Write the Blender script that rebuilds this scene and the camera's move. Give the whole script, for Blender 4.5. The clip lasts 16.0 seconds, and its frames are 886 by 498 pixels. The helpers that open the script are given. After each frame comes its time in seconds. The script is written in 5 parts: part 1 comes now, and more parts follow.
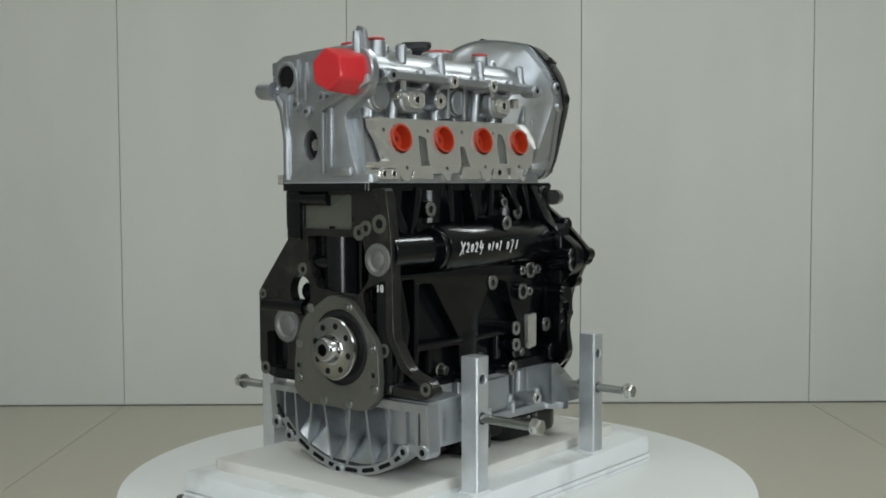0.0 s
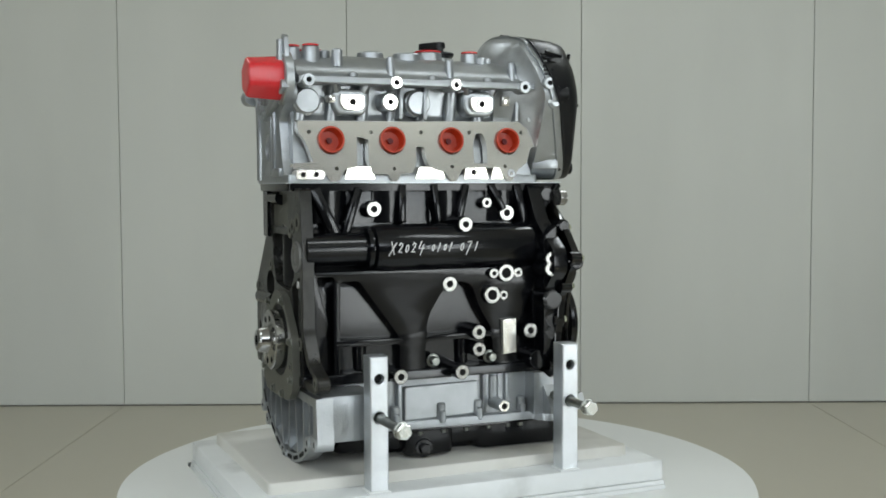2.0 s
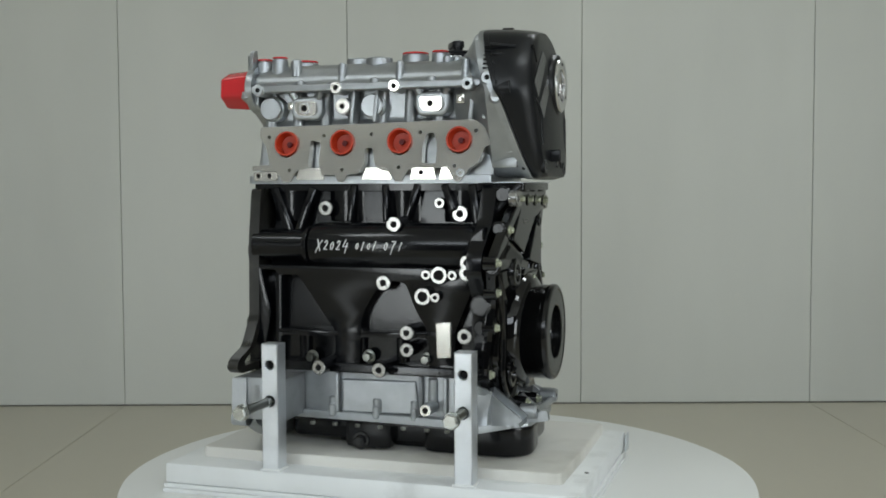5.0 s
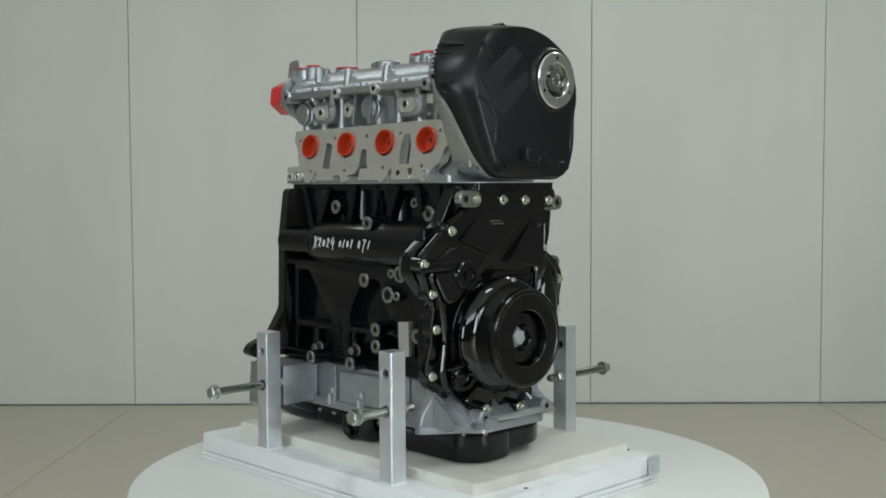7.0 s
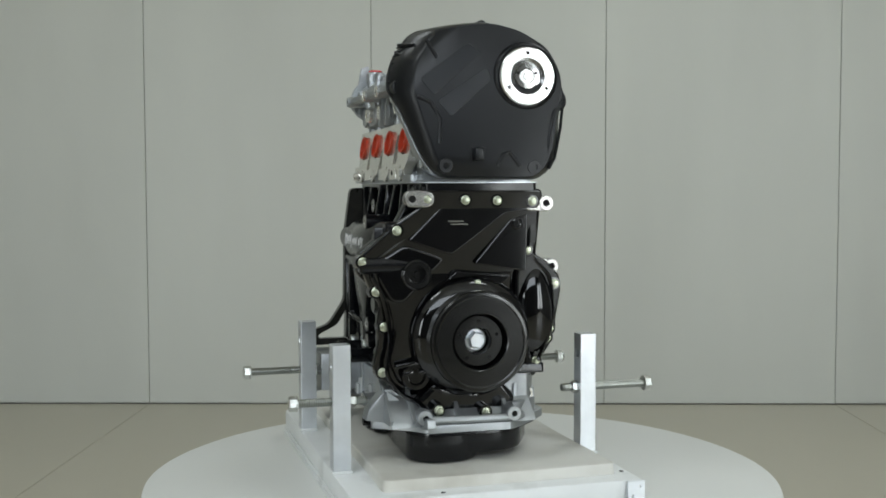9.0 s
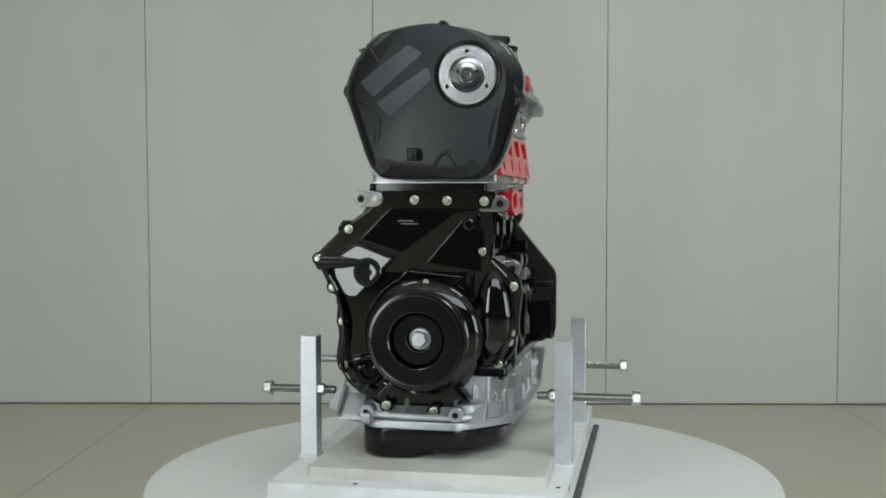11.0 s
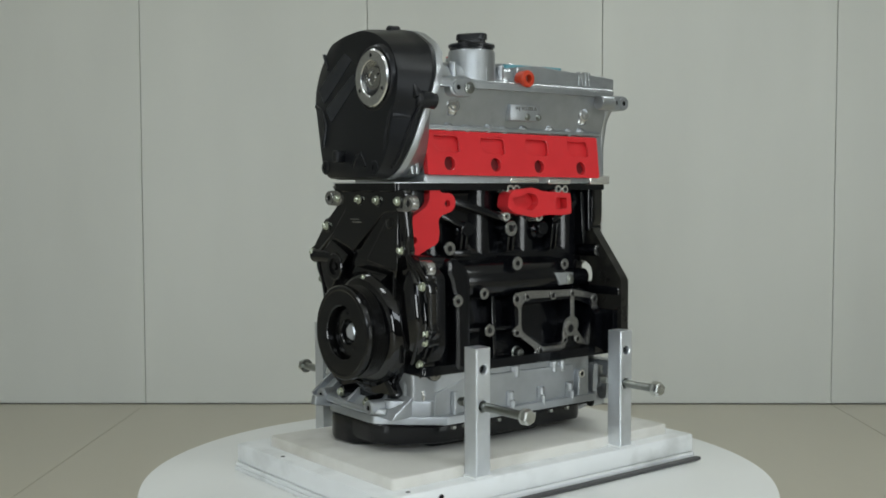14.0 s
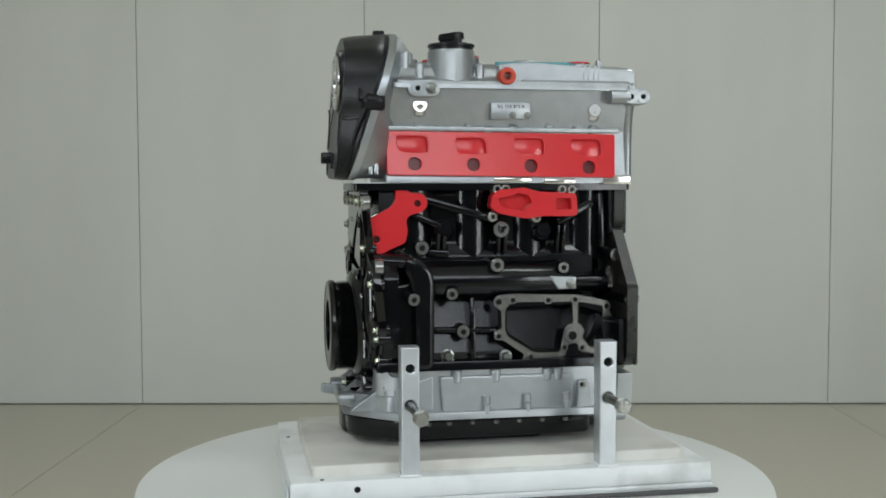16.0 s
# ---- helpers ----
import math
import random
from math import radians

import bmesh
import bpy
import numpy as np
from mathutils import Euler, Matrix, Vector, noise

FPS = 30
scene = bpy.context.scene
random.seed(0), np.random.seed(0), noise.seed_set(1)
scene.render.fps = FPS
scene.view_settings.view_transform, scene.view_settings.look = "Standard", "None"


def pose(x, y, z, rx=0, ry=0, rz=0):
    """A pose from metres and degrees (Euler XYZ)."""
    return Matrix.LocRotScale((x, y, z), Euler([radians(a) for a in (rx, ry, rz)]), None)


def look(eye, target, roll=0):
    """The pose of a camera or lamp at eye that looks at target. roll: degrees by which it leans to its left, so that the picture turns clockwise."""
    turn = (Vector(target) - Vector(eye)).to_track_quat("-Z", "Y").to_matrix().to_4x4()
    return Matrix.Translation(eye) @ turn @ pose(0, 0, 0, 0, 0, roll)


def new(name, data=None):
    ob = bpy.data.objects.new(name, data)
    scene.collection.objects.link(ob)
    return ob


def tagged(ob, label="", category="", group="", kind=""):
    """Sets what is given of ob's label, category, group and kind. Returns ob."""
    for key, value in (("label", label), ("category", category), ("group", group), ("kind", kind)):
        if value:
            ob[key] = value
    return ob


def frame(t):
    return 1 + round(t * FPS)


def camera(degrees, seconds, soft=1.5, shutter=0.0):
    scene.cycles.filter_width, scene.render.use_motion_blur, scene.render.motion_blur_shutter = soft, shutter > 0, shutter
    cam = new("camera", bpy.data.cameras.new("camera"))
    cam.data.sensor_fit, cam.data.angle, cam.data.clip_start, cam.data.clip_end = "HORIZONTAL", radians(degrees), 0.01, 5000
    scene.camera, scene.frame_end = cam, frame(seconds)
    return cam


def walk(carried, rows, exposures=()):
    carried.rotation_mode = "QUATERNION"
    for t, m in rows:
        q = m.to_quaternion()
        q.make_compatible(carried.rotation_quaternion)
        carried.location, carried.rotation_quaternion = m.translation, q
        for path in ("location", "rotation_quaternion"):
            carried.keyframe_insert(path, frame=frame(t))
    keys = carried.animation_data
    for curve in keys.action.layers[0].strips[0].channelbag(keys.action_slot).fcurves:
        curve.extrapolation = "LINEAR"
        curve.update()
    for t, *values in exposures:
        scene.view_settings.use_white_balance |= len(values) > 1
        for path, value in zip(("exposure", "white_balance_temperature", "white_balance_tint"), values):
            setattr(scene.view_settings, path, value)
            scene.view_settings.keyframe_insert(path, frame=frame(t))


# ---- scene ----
EYE_Z = 1.139            # lens height over the floor
AXIS_Y = 1.6586          # turntable axis, straight ahead of the lens
TABLE_Z = 0.7045         # top of the turntable disc
cam = camera(43.95, 16.0, soft=1.75)


def cam_row(t, yaw, roll):
    return (t, pose(0, 0, EYE_Z, 90 - 3.225, 0, yaw) @ pose(0, 0, 0, 0, 0, roll))


# the tripod head is nudged at about 7 s and again at about 14 s
CAM_ROWS = [cam_row(*r) for r in (
    (0.0, -0.316, -0.215), (4.7, -0.316, -0.215), (5.8, -0.06, -0.215), (6.8, 0.16, -0.215), (7.0, 0.211, -0.215), (7.1, 0.40, -0.19),
    (7.2, 0.81, -0.14), (7.3, 0.915, -0.12), (9.2, 0.928, -0.12), (11.3, 1.015, -0.12), (12.5, 1.0, -0.12), (13.2, 0.98, -0.12),
    (13.7, 0.90, -0.12), (14.0, 0.74, -0.13), (14.2, 0.54, -0.143), (14.6, 0.562, -0.143), (15.0, 0.592, -0.143), (16.0, 0.58, -0.143))]
walk(cam, CAM_ROWS, exposures=((0.0, 0.02), (0.5, 0.06), (1.5, 0.05), (2.0, 0.02), (3.5, -0.09), (4.5, -0.14), (7.0, 0.13), (9.0, 0.02), (11.5, 0.0), (12.5, -0.04), (14.5, 0.06), (16.0, 0.01)))

# turn of the turntable, degrees: it runs at an even speed
TURN = [(t, 50.184 - 13.6706 * t) for t in range(0, 17, 2)]

# ---- world and light ----
world = bpy.data.worlds.new("world")
scene.world = world
world.use_nodes = True
wn = world.node_tree.nodes
sky = wn.new("ShaderNodeTexSky")
sky.sky_type, sky.sun_disc = "NISHITA", False
sky.sun_elevation, sky.sun_rotation = radians(50), radians(160)
world.node_tree.links.new(sky.outputs[0], wn["Background"].inputs[0])
wn["Background"].inputs[1].default_value = 0.12
sun = new("sun", bpy.data.lights.new("sun", "SUN"))
sun.data.energy, sun.data.angle, sun.data.color = 1.0, radians(12), (1, 0.96, 0.9)
sun.matrix_world = look((2, 6, 8), (0, 0, 0))


def window_light(name, x, y, z, w, h, power, turn):
    lamp = new(name, bpy.data.lights.new(name, "AREA"))
    lamp.data.shape, lamp.data.size, lamp.data.size_y = "RECTANGLE", w, h
    lamp.data.energy, lamp.data.color = power, (0.93, 1.0, 1.02)
    lamp.matrix_world = pose(x, y, z, 90, 0, turn)
    return lamp
# ---- materials ----
def mat(name, color, rough=0.5, metal=0.0, var=0.12, scale=40.0, bump=0.0, bump_scale=200.0, coat=0.0,
        spots=None, spot_amount=0.0, spot_scale=12.0, rough_var=0.1, spec=0.5):
    m = bpy.data.materials.new(name)
    m.use_nodes = True
    nt = m.node_tree
    b = nt.nodes["Principled BSDF"]
    tc = nt.nodes.new("ShaderNodeTexCoord")
    n1 = nt.nodes.new("ShaderNodeTexNoise")
    n1.inputs["Scale"].default_value, n1.inputs["Detail"].default_value = scale, 5
    nt.links.new(tc.outputs["Object"], n1.inputs["Vector"])
    ramp = nt.nodes.new("ShaderNodeMix")
    ramp.data_type = "RGBA"
    lo = tuple(c * (1 - var) for c in color)
    hi = tuple(min(1, c * (1 + var)) for c in color)
    ramp.inputs[6].default_value, ramp.inputs[7].default_value = (*lo, 1), (*hi, 1)
    nt.links.new(n1.outputs["Fac"], ramp.inputs[0])
    out = ramp.outputs[2]
    n2 = nt.nodes.new("ShaderNodeTexNoise")
    n2.inputs["Scale"].default_value, n2.inputs["Detail"].default_value = spot_scale, 6
    nt.links.new(tc.outputs["Object"], n2.inputs["Vector"])
    if spots:
        mr = nt.nodes.new("ShaderNodeMapRange")
        mr.inputs[1].default_value, mr.inputs[2].default_value = 0.55, 0.72
        mr.inputs[4].default_value = spot_amount
        nt.links.new(n2.outputs["Fac"], mr.inputs[0])
        mx = nt.nodes.new("ShaderNodeMix")
        mx.data_type = "RGBA"
        mx.inputs[7].default_value = (*spots, 1)
        nt.links.new(mr.outputs[0], mx.inputs[0])
        nt.links.new(out, mx.inputs[6])
        out = mx.outputs[2]
    nt.links.new(out, b.inputs["Base Color"])
    rr = nt.nodes.new("ShaderNodeMapRange")
    rr.inputs[3].default_value, rr.inputs[4].default_value = max(0.02, rough - rough_var), min(1, rough + rough_var)
    nt.links.new(n2.outputs["Fac"], rr.inputs[0])
    nt.links.new(rr.outputs[0], b.inputs["Roughness"])
    b.inputs["Metallic"].default_value = metal
    b.inputs["Specular IOR Level"].default_value = spec
    b.inputs["Coat Weight"].default_value = coat
    b.inputs["Coat Roughness"].default_value = 0.08
    if bump:
        n3 = nt.nodes.new("ShaderNodeTexNoise")
        n3.inputs["Scale"].default_value, n3.inputs["Detail"].default_value = bump_scale, 3
        nt.links.new(tc.outputs["Object"], n3.inputs["Vector"])
        bp = nt.nodes.new("ShaderNodeBump")
        bp.inputs["Strength"].default_value, bp.inputs["Distance"].default_value = bump, 0.001
        nt.links.new(n3.outputs["Fac"], bp.inputs["Height"])
        nt.links.new(bp.outputs[0], b.inputs["Normal"])
    return m


M_WALL = mat("wall_panel", (0.59, 0.60, 0.56), 0.40, var=0.03, scale=1.1, bump=0.03, bump_scale=90, spec=0.4, rough_var=0.02)
def tone_and_sheen(m, amount):
    """Small change of tone from piece to piece, plus tall soft streaks coloured in as sheen."""
    nt = m.node_tree
    b = nt.nodes["Principled BSDF"]
    old = b.inputs["Base Color"].links[0].from_socket
    info = nt.nodes.new("ShaderNodeObjectInfo")
    mr = nt.nodes.new("ShaderNodeMapRange")
    mr.inputs[3].default_value, mr.inputs[4].default_value = 1 - amount, 1 + amount
    nt.links.new(info.outputs["Random"], mr.inputs[0])
    tc = nt.nodes.new("ShaderNodeTexCoord")
    mp = nt.nodes.new("ShaderNodeMapping")
    mp.inputs["Scale"].default_value = (1.6, 1.0, 0.35)
    nz = nt.nodes.new("ShaderNodeTexNoise")
    nz.inputs["Scale"].default_value, nz.inputs["Detail"].default_value = 1.3, 4
    nt.links.new(tc.outputs["Object"], mp.inputs["Vector"])
    nt.links.new(mp.outputs["Vector"], nz.inputs["Vector"])
    m2 = nt.nodes.new("ShaderNodeMapRange")
    m2.inputs[1].default_value, m2.inputs[2].default_value = 0.3, 0.7
    m2.inputs[3].default_value, m2.inputs[4].default_value = 1 - 1.6 * amount, 1 + 1.6 * amount
    nt.links.new(nz.outputs["Fac"], m2.inputs[0])
    mul = nt.nodes.new("ShaderNodeMath")
    mul.operation = "MULTIPLY"
    nt.links.new(mr.outputs[0], mul.inputs[0])
    nt.links.new(m2.outputs[0], mul.inputs[1])
    mx = nt.nodes.new("ShaderNodeVectorMath")
    mx.operation = "SCALE"
    nt.links.new(old, mx.inputs[0])
    nt.links.new(mul.outputs[0], mx.inputs["Scale"])
    nt.links.new(mx.outputs[0], b.inputs["Base Color"])


tone_and_sheen(M_WALL, 0.022)
M_DARKWALL = mat("dark_wall", (0.10, 0.10, 0.10), 0.7, var=0.05, scale=2)
M_GREYWALL = mat("grey_wall", (0.30, 0.30, 0.28), 0.6, var=0.03, scale=2)
M_FLOOR = mat("floor_tile", (0.52, 0.485, 0.39), 0.30, var=0.015, scale=3, spec=0.45, rough_var=0.01)
M_JOINT = mat("joint_filler", (0.16, 0.15, 0.12), 0.8)
M_SEAM = mat("pale_seam", (0.27, 0.26, 0.23), 0.8)
M_SHEET = mat("stained_sheet", (0.70, 0.69, 0.645), 0.55, var=0.07, scale=9, spots=(0.44, 0.42, 0.36), spot_amount=0.8, spot_scale=5, bump=0.25, bump_scale=60)
M_PULLEY = mat("satin_black_steel", (0.004, 0.004, 0.004), 0.17, var=0.3, scale=80, spec=0.5)
M_PLUG = mat("dull_steel", (0.20, 0.20, 0.195), 0.45, metal=0.6, var=0.2, scale=70)
M_CRANK = mat("polished_crank_steel", (0.40, 0.40, 0.39), 0.15, metal=1.0, var=0.15, scale=60, rough_var=0.06)
M_PAD = mat("satin_black_label", (0.016, 0.018, 0.022), 0.22, var=0.2, spec=0.6, rough_var=0.05)
M_CEIL = mat("ceiling_paint", (0.75, 0.75, 0.72), 0.8, var=0.02)
M_DISC = mat("white_lacquer", (0.78, 0.79, 0.77), 0.30, var=0.02, scale=6, rough_var=0.02)
M_BOARD = mat("painted_board", (0.80, 0.82, 0.82), 0.42, var=0.07, scale=16, spots=(0.47, 0.48, 0.46), spot_amount=0.75, spot_scale=9, bump=0.22, bump_scale=80)
M_EDGE = mat("dark_edging", (0.07, 0.07, 0.07), 0.6)
M_ZINC = mat("galvanised_steel", (0.70, 0.73, 0.76), 0.36, metal=0.8, var=0.16, scale=28, bump=0.2, bump_scale=160, spots=(0.80, 0.83, 0.86), spot_amount=0.7, spot_scale=22)
M_BOLTHEAD = mat("bright_zinc", (0.55, 0.56, 0.53), 0.28, metal=0.95, var=0.2, scale=110)
M_BOLT = mat("plated_bolt", (0.26, 0.27, 0.25), 0.30, metal=1.0, var=0.15, scale=90)
M_ALU = mat("cast_aluminium", (0.42, 0.44, 0.455), 0.36, metal=0.86, var=0.16, scale=45, bump=0.22, bump_scale=420, spots=(0.27, 0.28, 0.285), spot_amount=0.5, spot_scale=30)
M_ALU2 = mat("blasted_aluminium", (0.43, 0.45, 0.465), 0.40, metal=0.82, var=0.16, scale=40, bump=0.28, bump_scale=450, spots=(0.30, 0.31, 0.315), spot_amount=0.5, spot_scale=26)
M_MACH = mat("machined_aluminium", (0.76, 0.74, 0.685), 0.15, metal=0.74, var=0.08, scale=120, rough_var=0.05)
M_STEEL = mat("turned_steel", (0.70, 0.70, 0.70), 0.24, metal=1.0, var=0.1, scale=80)
M_BLACK = mat("black_enamel", (0.0030, 0.0033, 0.0043), 0.17, var=0.3, scale=60, bump=0.11, bump_scale=240, spec=0.40, rough_var=0.06)
M_BLACKG = mat("black_gloss_enamel", (0.0020, 0.0020, 0.0024), 0.055, var=0.3, scale=60, bump=0.025, bump_scale=70, spec=0.60, rough_var=0.025)
M_PLASTIC = mat("black_plastic", (0.0065, 0.0072, 0.0088), 0.31, var=0.2, scale=60, bump=0.10, bump_scale=700, spec=0.36)
M_RUBBER = mat("rubber", (0.015, 0.015, 0.015), 0.55, var=0.2)
M_MACHBLK = mat("machined_iron", (0.33, 0.325, 0.31), 0.22, metal=0.85, var=0.2, scale=90, rough_var=0.06)
M_OLIVE = mat("grey_primed_steel", (0.13, 0.13, 0.11), 0.42, metal=0.5, var=0.15, scale=50)
M_DARKIRON = mat("dark_iron", (0.020, 0.0195, 0.017), 0.30, metal=0.3, var=0.4, scale=60, bump=0.3, bump_scale=160, spots=(0.045, 0.043, 0.036), spot_amount=0.7, spot_scale=30)
M_RED = mat("red_plastic", (0.64, 0.03, 0.036), 0.20, var=0.06, scale=30, bump=0.14, bump_scale=45, rough_var=0.06)
# darkened copy of the red, the shade at the bottom of holes
M_RED_SHADE = mat("shaded_red_plastic", (0.12, 0.008, 0.010), 0.30, var=0.06)
M_ORANGE = mat("orange_plastic", (0.50, 0.045, 0.014), 0.40, var=0.08, scale=40)
# near-black, for discs that stand in for the shade inside holes
M_HOLE_SHADE = mat("hole_shade", (0.005, 0.005, 0.005), 0.7, spec=0.2)
M_INK = mat("white_marker", (0.75, 0.75, 0.75), 0.6, var=0.1, scale=300)
M_TEAL = mat("teal_tape", (0.10, 0.30, 0.35), 0.45, var=0.1)
M_GREENDOT = mat("passivated_bolt", (0.52, 0.55, 0.43), 0.25, metal=0.7, var=0.2, scale=200)


# ---- mesh helpers ----
def p3(face, u, v, w):
    if face in "IE":
        return Vector((u, w, v))
    if face in "FR":
        return Vector((w, u, v))
    return Vector((u, v, w))


def rounded(pts, r, n=3):
    out = []
    k = len(pts)
    for i in range(k):
        a, b, c = Vector(pts[i - 1]), Vector(pts[i]), Vector(pts[(i + 1) % k])
        d1, d2 = a - b, c - b
        q = min(r, d1.length * 0.45, d2.length * 0.45)
        s, e = b + d1.normalized() * q, b + d2.normalized() * q
        for j in range(n + 1):
            f = j / n
            out.append(tuple(s * (1 - f) ** 2 + b * 2 * f * (1 - f) + e * f * f))
    return out


def circle(u, v, r, n=20, sq=1.0):
    return [(u + r * math.cos(2 * math.pi * i / n), v + sq * r * math.sin(2 * math.pi * i / n)) for i in range(n)]


def slot(u0, v0, u1, v1, r, n=7):
    a = math.atan2(v1 - v0, u1 - u0)
    pts = [(u1 + r * math.cos(a - math.pi / 2 + math.pi * i / n), v1 + r * math.sin(a - math.pi / 2 + math.pi * i / n)) for i in range(n + 1)]
    return pts + [(u0 + r * math.cos(a + math.pi / 2 + math.pi * i / n), v0 + r * math.sin(a + math.pi / 2 + math.pi * i / n)) for i in range(n + 1)]


def plate(bm, face, outline, w0, w1, holes=(), bevel=0.0, taper=0.0):
    """Outline in the face's plane, extruded from w0 (back) to w1 (front). Holes go through. taper shrinks the front."""
    t = bmesh.new()
    loops = []
    for loop in (outline, *holes):
        vs = [t.verts.new(p3(face, u, v, w1)) for u, v in loop]
        loops.append([t.edges.new((vs[i], vs[(i + 1) % len(vs)])) for i in range(len(vs))])
    if holes:
        bmesh.ops.triangle_fill(t, edges=[e for lp in loops for e in lp], use_beauty=True, use_dissolve=False)
    else:
        t.faces.new([v for v in t.verts])
    front = list(t.faces)
    ret = bmesh.ops.extrude_face_region(t, geom=front, use_keep_orig=True)
    back = [g for g in ret["geom"] if isinstance(g, bmesh.types.BMVert)]
    off = p3(face, 0, 0, w0 - w1)
    for v in back:
        v.co += off
    bs = set(back)
    if taper:
        cu = sum(p[0] for p in outline) / len(outline)
        cv = sum(p[1] for p in outline) / len(outline)
        c = p3(face, cu, cv, w1)
        for v in t.verts:
            if v not in bs:
                d = v.co - c
                if d.length > 1e-6:
                    v.co -= d.normalized() * taper
    bmesh.ops.recalc_face_normals(t, faces=t.faces)
    if bevel:
        es = []
        for e in t.edges:
            if e.verts[0] not in bs and e.verts[1] not in bs and len(e.link_faces) == 2 and e.calc_face_angle(0) > 0.5:
                es.append(e)
        if es:
            bmesh.ops.bevel(t, geom=es, offset=bevel, segments=2, profile=0.5, affect="EDGES", clamp_overlap=True)
            if not holes:      # a narrow rim keeps the flat face flat under smooth shading
                axis = p3(face, 0, 0, 1)
                flats = sorted((f for f in t.faces if abs(f.normal.dot(axis)) > .999), key=lambda f: -f.calc_area())[:2]
                bmesh.ops.inset_individual(t, faces=flats, thickness=min(.0006, bevel * .3))
    merge(bm, t)


def merge(bm, t):
    me = bpy.data.meshes.new("tmp")
    t.to_mesh(me)
    t.free()
    bm.from_mesh(me)
    bpy.data.meshes.remove(me)


def box(bm, lo, hi, bevel=0.0, seg=2):
    t = bmesh.new()
    bmesh.ops.create_cube(t, size=1)
    for v in t.verts:
        v.co = Vector([lo[i] + (hi[i] - lo[i]) * (v.co[i] + 0.5) for i in range(3)])
    if bevel:
        bmesh.ops.bevel(t, geom=list(t.edges), offset=bevel, segments=seg, profile=0.5, affect="EDGES", clamp_overlap=True)
    merge(bm, t)


def lathe(bm, a, b, profile, n=24, caps=True):
    """Turned body: profile of (distance along a->b, radius)."""
    a, b = Vector(a), Vector(b)
    z = (b - a).normalized()
    x = z.orthogonal().normalized()
    y = z.cross(x)
    t = bmesh.new()
    rings = []
    for d, r in profile:
        rings.append([t.verts.new(a + z * d + (x * math.cos(2 * math.pi * i / n) + y * math.sin(2 * math.pi * i / n)) * max(r, 1e-5)) for i in range(n)])
    for p, q in zip(rings, rings[1:]):
        for i in range(n):
            t.faces.new((p[i], p[(i + 1) % n], q[(i + 1) % n], q[i]))
    if caps:
        t.faces.new(rings[0][::-1])
        t.faces.new(rings[-1])
    bmesh.ops.recalc_face_normals(t, faces=t.faces)
    merge(bm, t)


def rod(bm, a, b, r, n=16, bevel=0.001):
    ln = (Vector(b) - Vector(a)).length
    c = min(bevel, r * 0.4, ln * 0.3)
    lathe(bm, a, b, [(0, r - c), (c, r), (ln - c, r), (ln, r - c)], n)


def hexhead(bm, a, b, r, n=6):
    ln = (Vector(b) - Vector(a)).length
    lathe(bm, a, b, [(0, r), (ln * 0.8, r), (ln, r * 0.85)], n)


def boss(bm, a, b, r, hole=0.0, n=18):
    """Round boss from a to b with a blind hole in its end."""
    ln = (Vector(b) - Vector(a)).length
    c = min(0.0008, r * 0.2)
    prof = [(0, r * 1.06), (ln - c, r), (ln, r - c)]
    if hole:
        prof += [(ln, hole), (max(ln - 0.012, ln * 0.2), hole * 0.9)]
    lathe(bm, a, b, prof, n)


def bar(bm, a, b, w, d, up=(0, 0, 1)):
    """Square bar from a to b."""
    a, b = Vector(a), Vector(b)
    z = (b - a).normalized()
    x = z.cross(Vector(up))
    x = x.normalized() if x.length > 1e-4 else Vector((1, 0, 0))
    y = z.cross(x)
    t = bmesh.new()
    vs = [[t.verts.new(p + x * sx * w / 2 + y * sy * d / 2) for sx, sy in ((-1, -1), (1, -1), (1, 1), (-1, 1))] for p in (a, b)]
    for i in range(4):
        t.faces.new((vs[0][i], vs[0][(i + 1) % 4], vs[1][(i + 1) % 4], vs[1][i]))
    t.faces.new(vs[0][::-1])
    t.faces.new(vs[1])
    bmesh.ops.bevel(t, geom=list(t.edges), offset=min(w, d) * 0.2, segments=2, profile=0.5, affect="EDGES", clamp_overlap=True)
    bmesh.ops.recalc_face_normals(t, faces=t.faces)
    merge(bm, t)


def path_tube(bm, pts, r, n=10):
    pts = [Vector(p) for p in pts]
    t = bmesh.new()
    rings = []
    for i, p in enumerate(pts):
        d = (pts[min(i + 1, len(pts) - 1)] - pts[max(i - 1, 0)]).normalized()
        x = d.orthogonal().normalized() if i == 0 else (px - d * px.dot(d)).normalized()
        px = x
        y = d.cross(x)
        rings.append([t.verts.new(p + (x * math.cos(2 * math.pi * k / n) + y * math.sin(2 * math.pi * k / n)) * r) for k in range(n)])
    for a, b in zip(rings, rings[1:]):
        for i in range(n):
            t.faces.new((a[i], a[(i + 1) % n], b[(i + 1) % n], b[i]))
    t.faces.new(rings[0][::-1])
    t.faces.new(rings[-1])
    bmesh.ops.recalc_face_normals(t, faces=t.faces)
    merge(bm, t)


def depth(ob):
    return 1 + depth(ob.parent) if ob.parent else 1


def part(name, bm, material, parent=None, label="", sharp=34):
    while parent and depth(parent) > 2:      # thing > part > sub-part, no deeper
        parent = parent.parent
    me = bpy.data.meshes.new(name)
    bm.to_mesh(me)
    bm.free()
    me.materials.append(material)
    me.shade_smooth()
    me.set_sharp_from_angle(angle=radians(sharp))
    ob = new(name, me)
    if parent:
        ob.parent = parent
    if label:
        ob["label"] = label
    return ob


